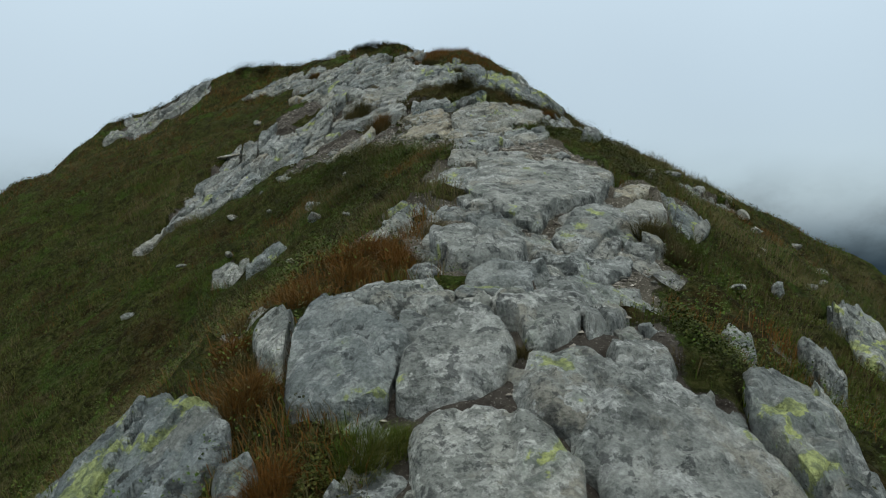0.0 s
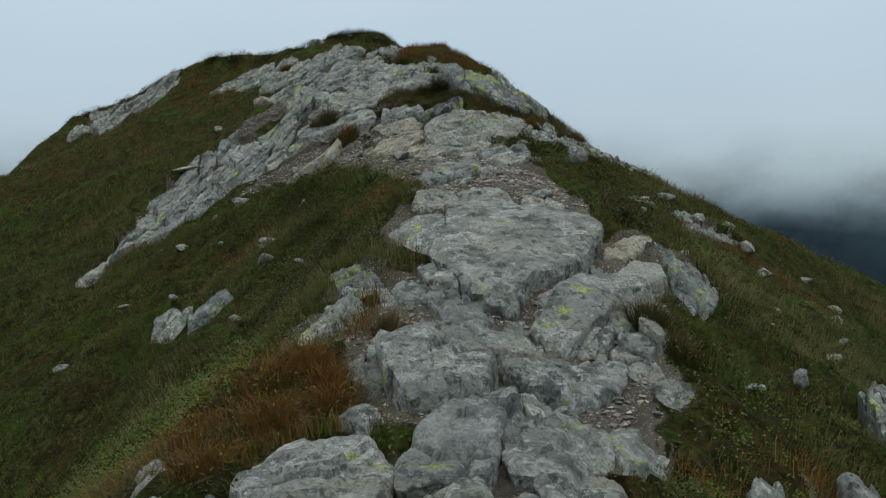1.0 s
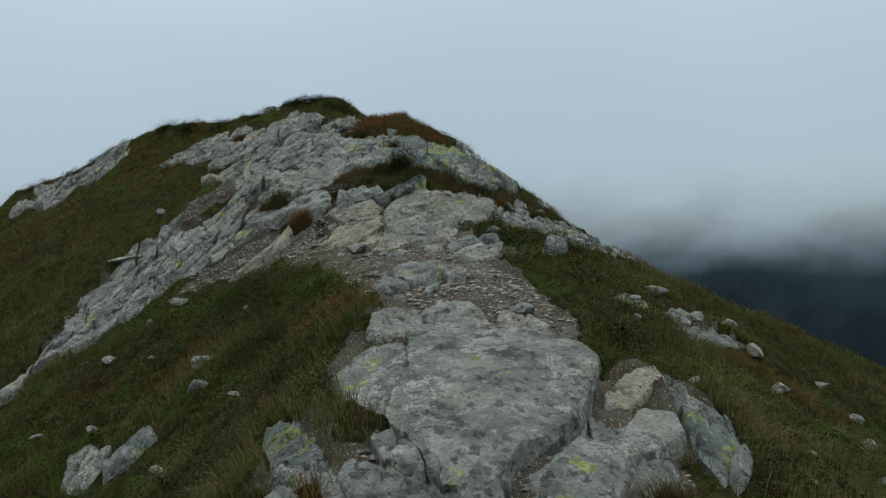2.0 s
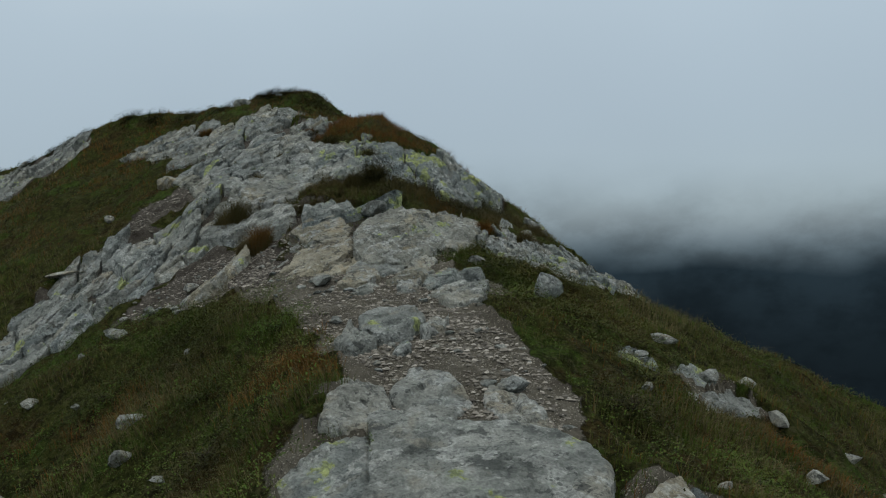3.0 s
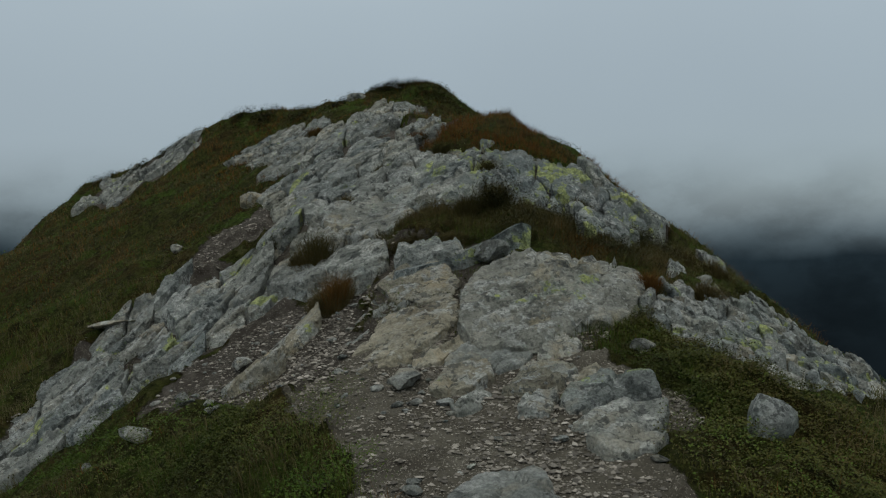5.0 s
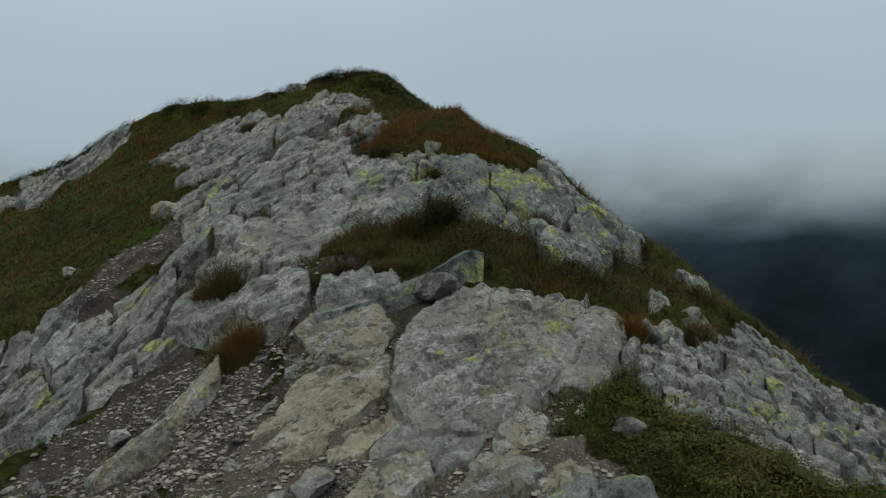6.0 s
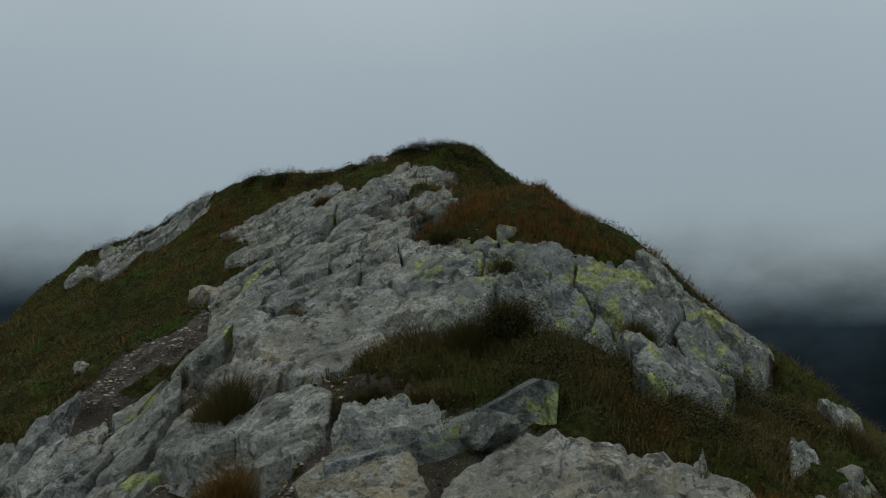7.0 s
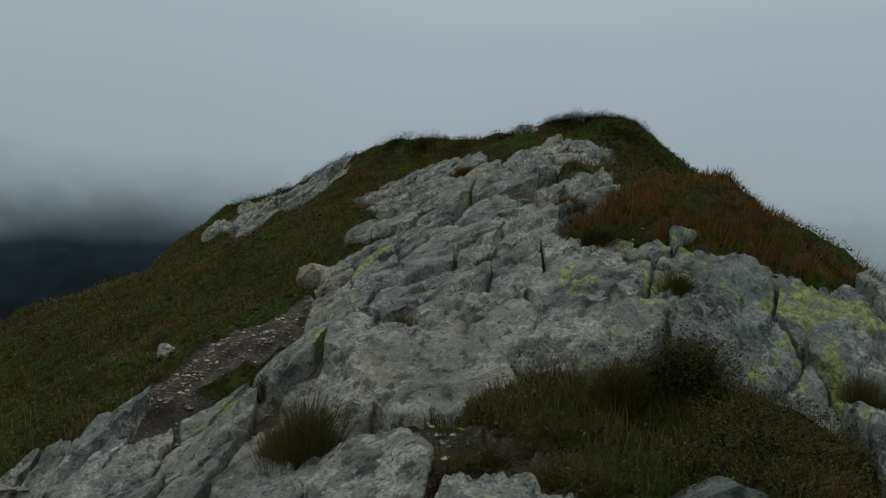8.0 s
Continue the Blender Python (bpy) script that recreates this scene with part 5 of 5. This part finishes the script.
def grass_cover():
    kinds = (("grass", GRASS_GREEN, "olive green mountain grass bending down the slope", 1500000, 1, lambda x, y: (1 - rustiness(x, y)) * (1 - 0.95 * np.exp(-((x - 0.45) / 0.9) ** 2 - ((y - 10.65) / 0.45) ** 2)) * np.where(y > 12.5, 0.45, 1.0) * np.clip(0.75 - 0.5 * grain(flat(x * 0.8, y * 0.8), 71), 0.15, 1), 0.02, 0.10),
             ("grass", GRASS_DRY, "straw-coloured dry grass among the green", 800000, 2, lambda x, y: np.where((y > 9) & (x > -2.4), 0.5, 2.2) * np.clip(0.2 + 0.7 * grain(flat(x * 0.9, y * 0.9), 72), 0.05, 0.7), 0.04, 0.15),
             ("grass", GRASS_RUST, "rust-brown grass in patches", 1400000, 3, lambda x, y: np.clip(rustiness(x, y) * 3.0 + np.where(y > 12.5, 0.16, 0) + 0.08 * np.clip(grain(flat(x * 1.1, y * 1.1), 73), 0, 1), 0, 1), 0.05, 0.14))
    for name, mat, label, count, seed, share, low, high in kinds:
        x, y, rng = sow(count, seed, lambda x, y: share(x, y) * clumps(x, y) * np.clip(nearness(x, y) * 1.6, 0.06, 1))
        far = 1 / np.sqrt(np.clip(nearness(x, y) * 1.2, 0.06, 1))
        tall = np.clip(0.6 + 0.5 * grain(flat(x * 2.1, y * 2.1), 75) + 0.25 * rng.random(len(x)), 0.15, 1.2)
        h = (low + (high - low) * tall) * (0.6 + 0.4 * rng.random(len(x))) * np.where(far > 2, 1.1, 1.0) * np.where((y > 11.5) & (mat is not GRASS_RUST), 0.7, 1.0)
        w = rng.uniform(0.0014, 0.0030, len(x)) * far * 1.3
        me = mesh_of(name, *blades(x, y, ground_at(x, y) - 0.01, h, w, slope_lean(x, y, 0.9), rng, 0.8), [mat], smooth=False)
        tagged(new(name, me), label, "grass", kind="stuff")


def heath_cover():
    for mat, label, count, seed, level in ((LEAF_GREEN, "low leafy green heath plants covering the turf", 1500000, 5, 0.4), (LEAF_DARK, "dark brown-green dwarf heath in patches on the turf", 1100000, 6, 0.0)):
        x, y, rng = sow(count, seed, lambda x, y: np.clip(level + 0.45 * (seed - 5.5) * np.clip(y - 5.5, 0, 2.0) + 0.9 * grain(flat(x * 1.3, y * 1.3), 75 + seed) + 0.35 * grain(flat(x * 4.5, y * 4.5), 95 + seed), 0.14, 1) * np.clip(nearness(x, y) * 1.5, 0.05, 1) * np.where(y < 11.5, 1, 0.6) * (1 - 0.9 * (seed == 5) * np.exp(-((x - 0.45) / 0.9) ** 2 - ((y - 10.65) / 0.45) ** 2)))
        far = 1 / np.sqrt(np.clip(nearness(x, y), 0.12, 1))
        hump = np.clip(0.35 + 0.9 * grain(flat(x * 5, y * 5), 77 + seed), 0, 1)
        z = ground_at(x, y) + 0.01 + np.where((y > 11.5) | (x > 1.6), 0.04, 0.16) * hump * rng.random(len(x)) ** 0.5
        me = mesh_of("heath", *sprigs(x, y, z, rng.uniform(0.007, 0.014, len(x)) * far, rng), [mat], smooth=False)
        tagged(new("heath", me), label, "heath", kind="stuff")


def dwarf_mat():
    """A dense low mat of crowberry between the path and the rocks of the drop, and in the hollows by the path."""
    rng = np.random.default_rng(19)
    spots = [(1.25, 8.55, 0.5, 0.5, 26000), (1.05, 9.1, 0.3, 0.25, 9000), (1.5, 7.9, 0.5, 0.5, 14000), (-0.12, 2.02, 0.25, 0.15, 4500), (0.02, 2.1, 0.15, 0.1, 2500), (1.08, 2.85, 0.12, 0.3, 4000), (-1.0, 8.3, 0.5, 0.5, 12000)]
    x = np.concatenate([rng.normal(cx, rx * 0.55, n) for cx, cy, rx, ry, n in spots])
    y = np.concatenate([rng.normal(cy, ry * 0.55, n) for cx, cy, rx, ry, n in spots])
    keep = ~bare(x, y)
    x, y = x[keep], y[keep]
    hump = np.clip(0.45 + 0.8 * grain(flat(x * 7, y * 7), 99), 0, 1)
    me = mesh_of("heath", *sprigs(x, y, ground_at(x, y) + 0.005 + 0.07 * hump * rng.random(len(x)) ** 0.5, rng.uniform(0.006, 0.013, len(x)), rng), [LEAF_MAT], smooth=False)
    tagged(new("heath", me), "dense olive crowberry mat beside the path", "heath", kind="stuff")


LEAF_MAT = leaf_material("olive_crowberry", [(0.022, 0.030, 0.008), (0.045, 0.055, 0.013), (0.075, 0.078, 0.02), (0.085, 0.060, 0.025)], 0.6)


def hollow_grass():
    """Long dark grass in the hollow below the rock face."""
    rng = np.random.default_rng(9)
    spots = [(-0.45, 10.75, 0.25, 0.12), (0.2, 10.75, 0.35, 0.18), (0.65, 10.55, 0.3, 0.25), (0.95, 10.4, 0.25, 0.3), (0.35, 10.45, 0.3, 0.15), (1.15, 10.7, 0.2, 0.3)]
    xs, ys = [], []
    for cx, cy, rx, ry in spots:
        xs.append(rng.normal(cx, rx * 0.6, 3200))
        ys.append(rng.normal(cy, ry * 0.6, 3200))
    x, y = np.concatenate(xs), np.concatenate(ys)
    n = len(x)
    me = mesh_of("grass", *blades(x, y, ground_at(x, y) - 0.01, rng.uniform(0.03, 0.10, n), rng.uniform(0.0018, 0.0035, n), slope_lean(x, y, 0.6), rng), [GRASS_TUFT], smooth=False)
    tagged(new("grass", me), "long dark olive grass filling the hollow under the rock face", "grass", kind="stuff")


GRASS_TUFT = leaf_material("dark_tussock_grass", [(0.032, 0.031, 0.012), (0.060, 0.055, 0.019), (0.095, 0.072, 0.028), (0.13, 0.105, 0.050)])


def tussock(x, y, r, h, mats, label, count, seed):
    """A clump of grass: a dense heart, and longer outer blades that hang over."""
    rng = np.random.default_rng(seed)
    zc = z_at(x, y)
    ob = thing("grass_tussock", label, "tussock", (x, y, zc), "tussocks")
    for name, mat, share, wide, tall in (("heart", mats[0], 0.6, 0.7, 1.0), ("fringe", mats[1], 0.4, 1.2, 0.8)):
        n = int(count * share)
        d, a = 0.4 * r * wide * np.sqrt(rng.random(n)), rng.uniform(0, 2 * np.pi, n)
        px, py = d * np.cos(a), d * np.sin(a)
        lean = np.stack([np.cos(a), np.sin(a)], -1) * (d / (0.4 * r))[:, None] * (r / h) * 0.5 * wide + np.array([0.15, -0.1])
        me = mesh_of(name, *blades(px, py, ridge(px + x, py + y) - zc - 0.05, h * tall * (0.2 + 1.1 * rng.random(n) ** 1.4), rng.uniform(0.0012, 0.0028, n), lean, rng, 0.5), [mat], smooth=False)
        child(name, me, ob, (x, y, zc))


def shrub(x, y, r, h, mat, label, count, seed):
    """A low heath bush: many small leaves in an uneven dome over thin twigs."""
    rng = np.random.default_rng(seed)
    a, u, k = rng.uniform(0, 2 * np.pi, count), rng.random(count), rng.random(count) ** 0.65
    out = 1 + 0.3 * grain(np.stack([np.cos(a) * 2.2, np.sin(a) * 2.2, u * 3 + seed], -1), seed)
    px, py, pz = r * k * out * np.cos(a) * np.sqrt(1 - u * u * 0.8), r * k * out * np.sin(a) * np.sqrt(1 - u * u * 0.8), h * k * out * u
    zc = z_at(x, y)
    base = ridge(px + x, py + y) - zc
    ob = thing("heath_bush", label, "bush", (x, y, zc), "bushes")
    leaves = new("leaves", mesh_of("leaves", *sprigs(px, py, pz + base, rng.uniform(0.006, 0.012, count) * (1.7 if y > 15 else 1.0), rng), [mat], smooth=False))
    leaves.parent = ob
    n = 40
    b = rng.uniform(0, 2 * np.pi, n)
    lean = np.stack([np.cos(b), np.sin(b)], -1) * (r / h) * rng.uniform(0.2, 0.8, n)[:, None]
    stems = new("stem_mass", mesh_of("stem_mass", *blades(0 * b, 0 * b, 0 * b - 0.03, np.full(n, 0.6 * h), np.full(n, 0.006), lean, rng, 0.3), [TWIGS], smooth=False))
    stems.parent = ob


grass_cover()
heath_cover()
dwarf_mat()
hollow_grass()
TUFTS = [(-0.6, 3.3, 0.26, 0.13, GRASS_TUFT), (-0.85, 3.0, 0.28, 0.12, GRASS_DRY), (-0.5, 3.55, 0.28, 0.14, GRASS_RUST), (-0.75, 3.55, 0.28, 0.12, GRASS_TUFT), (-0.95, 3.35, 0.26, 0.12, GRASS_RUST),
         (-1.62, 11.12, 0.16, 0.1, GRASS_TUFT), (-1.47, 12.32, 0.14, 0.09, GRASS_DRY), (-0.96, 11.93, 0.12, 0.07, GRASS_DRY), (-0.42, 12.0, 0.2, 0.12, GRASS_TUFT), (-0.76, 12.77, 0.22, 0.1, GRASS_RUST),
         (0.0, 11.55, 0.16, 0.12, GRASS_TUFT), (-0.1, 10.8, 0.16, 0.15, GRASS_TUFT), (-0.55, 10.45, 0.16, 0.09, GRASS_DRY), (-0.2, 10.4, 0.2, 0.07, GRASS_DRY), (0.72, 11.4, 0.18, 0.12, GRASS_TUFT), (-0.27, 10.62, 0.2, 0.08, GRASS_DRY), (-0.1, 10.36, 0.18, 0.07, GRASS_DRY), (-0.42, 10.5, 0.16, 0.08, GRASS_DRY), (-3.2, 17.9, 0.3, 0.14, GRASS_RUST),
         (-1.21, 10.66, 0.26, 0.27, GRASS_TUFT), (-1.34, 10.72, 0.18, 0.12, GRASS_DRY), (-0.85, 9.86, 0.2, 0.23, GRASS_RUST), (-0.98, 9.95, 0.16, 0.12, GRASS_DRY), (-1.1, 11.3, 0.14, 0.1, GRASS_TUFT), (1.05, 9.72, 0.16, 0.15, GRASS_RUST), (1.45, 10.15, 0.18, 0.15, GRASS_TUFT),
         (1.22, 4.5, 0.2, 0.14, GRASS_TUFT), (1.3, 4.36, 0.18, 0.11, GRASS_DRY), (1.4, 4.55, 0.18, 0.1, GRASS_GREEN), (-0.38, 2.46, 0.17, 0.16, GRASS_RUST), (-0.2, 2.06, 0.2, 0.14, GRASS_RUST), (0.02, 2.1, 0.18, 0.1, GRASS_GREEN), (-0.45, 2.66, 0.18, 0.12, GRASS_TUFT), (-0.56, 2.95, 0.2, 0.12, GRASS_RUST), (0.96, 2.56, 0.14, 0.07, GRASS_DRY), (-0.28, 3.75, 0.3, 0.16, GRASS_RUST), (-0.2, 3.42, 0.26, 0.15, GRASS_RUST), (-0.02, 3.5, 0.2, 0.12, GRASS_RUST), (-0.35, 3.2, 0.24, 0.14, GRASS_RUST), (-0.16, 3.85, 0.22, 0.14, GRASS_RUST), (0.1, 4.2, 0.14, 0.1, GRASS_TUFT), (-0.05, 3.66, 0.2, 0.12, GRASS_RUST),
         (-0.1, 6.8, 0.24, 0.15, GRASS_RUST), (0.16, 2.6, 0.1, 0.05, GRASS_DRY), (0.12, 2.14, 0.1, 0.06, GRASS_GREEN), (0.46, 2.46, 0.08, 0.05, GRASS_DRY),
         (0.1, 10.98, 0.22, 0.2, GRASS_TUFT), (-0.35, 10.88, 0.2, 0.13, GRASS_TUFT), (1.12, 11.3, 0.22, 0.15, GRASS_TUFT), (1.45, 11.3, 0.26, 0.16, GRASS_TUFT), (1.72, 11.4, 0.24, 0.15, GRASS_TUFT)]
for n, (x, y, r, h, mat) in enumerate(TUFTS):
    colour = {"green_mountain_grass": "green", "rust_red_grass": "rust-red", "dark_tussock_grass": "dark olive", "straw_grass": "dry straw"}[mat.name]
    tussock(x, y, r, h, (mat, GRASS_TUFT if mat is not GRASS_GREEN else GRASS_GREEN), colour + " grass tussock growing between the rocks", 2400 if r > 0.15 else 900, 300 + n)
BUSHES = [(-2.4, 19.5, 0.3, 0.13, LEAF_DARK), (-2.0, 19.5, 0.35, 0.15, LEAF_DARK), (-1.5, 19.1, 0.4, 0.14, LEAF_DARK), (-1.05, 18.9, 0.35, 0.13, LEAF_DARK), (-5.7, 21.4, 0.4, 0.16, LEAF_DARK), (-5.1, 21.2, 0.35, 0.14, LEAF_DARK), (-4.3, 20.9, 0.4, 0.14, LEAF_DARK),
          (0.12, 10.92, 0.2, 0.19, LEAF_DARK), (0.45, 10.6, 0.28, 0.12, LEAF_DARK), (0.85, 10.35, 0.3, 0.13, LEAF_DARK), (0.3, 10.4, 0.22, 0.1, LEAF_DARK), (1.25, 11.15, 0.25, 0.15, LEAF_DARK), (-7.4, 21.7, 0.3, 0.14, LEAF_DARK), (-6.9, 21.6, 0.35, 0.16, LEAF_DARK),
          (-8.9, 21.8, 0.35, 0.2, LEAF_DARK), (-9.6, 22.6, 0.45, 0.22, LEAF_DARK), (-8.0, 21.5, 0.3, 0.16, LEAF_DARK), (-2.05, 19.75, 0.5, 0.16, LEAF_DARK), (-1.5, 19.5, 0.4, 0.14, LEAF_DARK), (-3.4, 20.2, 0.5, 0.14, LEAF_DARK)]
rng = np.random.default_rng(77)
FLANK = [(-0.45, 6.3), (-0.7, 7.1), (-0.35, 7.6), (-0.95, 7.75), (-1.5, 7.9), (-0.6, 8.2), (-0.6, 5.6), (-0.75, 4.7), (-1.2, 5.2), (-1.6, 6.2), (-1.0, 6.0), (-1.3, 4.2), (1.45, 6.4), (1.7, 7.0), (1.9, 6.1)]
BUSHES += [(x, y, rng.uniform(0.22, 0.36), rng.uniform(0.09, 0.15), (LEAF_DARK, LEAF_MAT, LEAF_GREEN)[k % 3]) for k, (x, y) in enumerate(FLANK)]
for n, (x, y, r, h, mat) in enumerate(BUSHES):
    shrub(x, y, r, h, mat, ("dark brown-green" if mat is LEAF_DARK else "olive" if mat is LEAF_MAT else "fresh green") + " low heath bush with small leaves in the turf", 2600 if y > 15 or y < 9 else 4500, 400 + n)
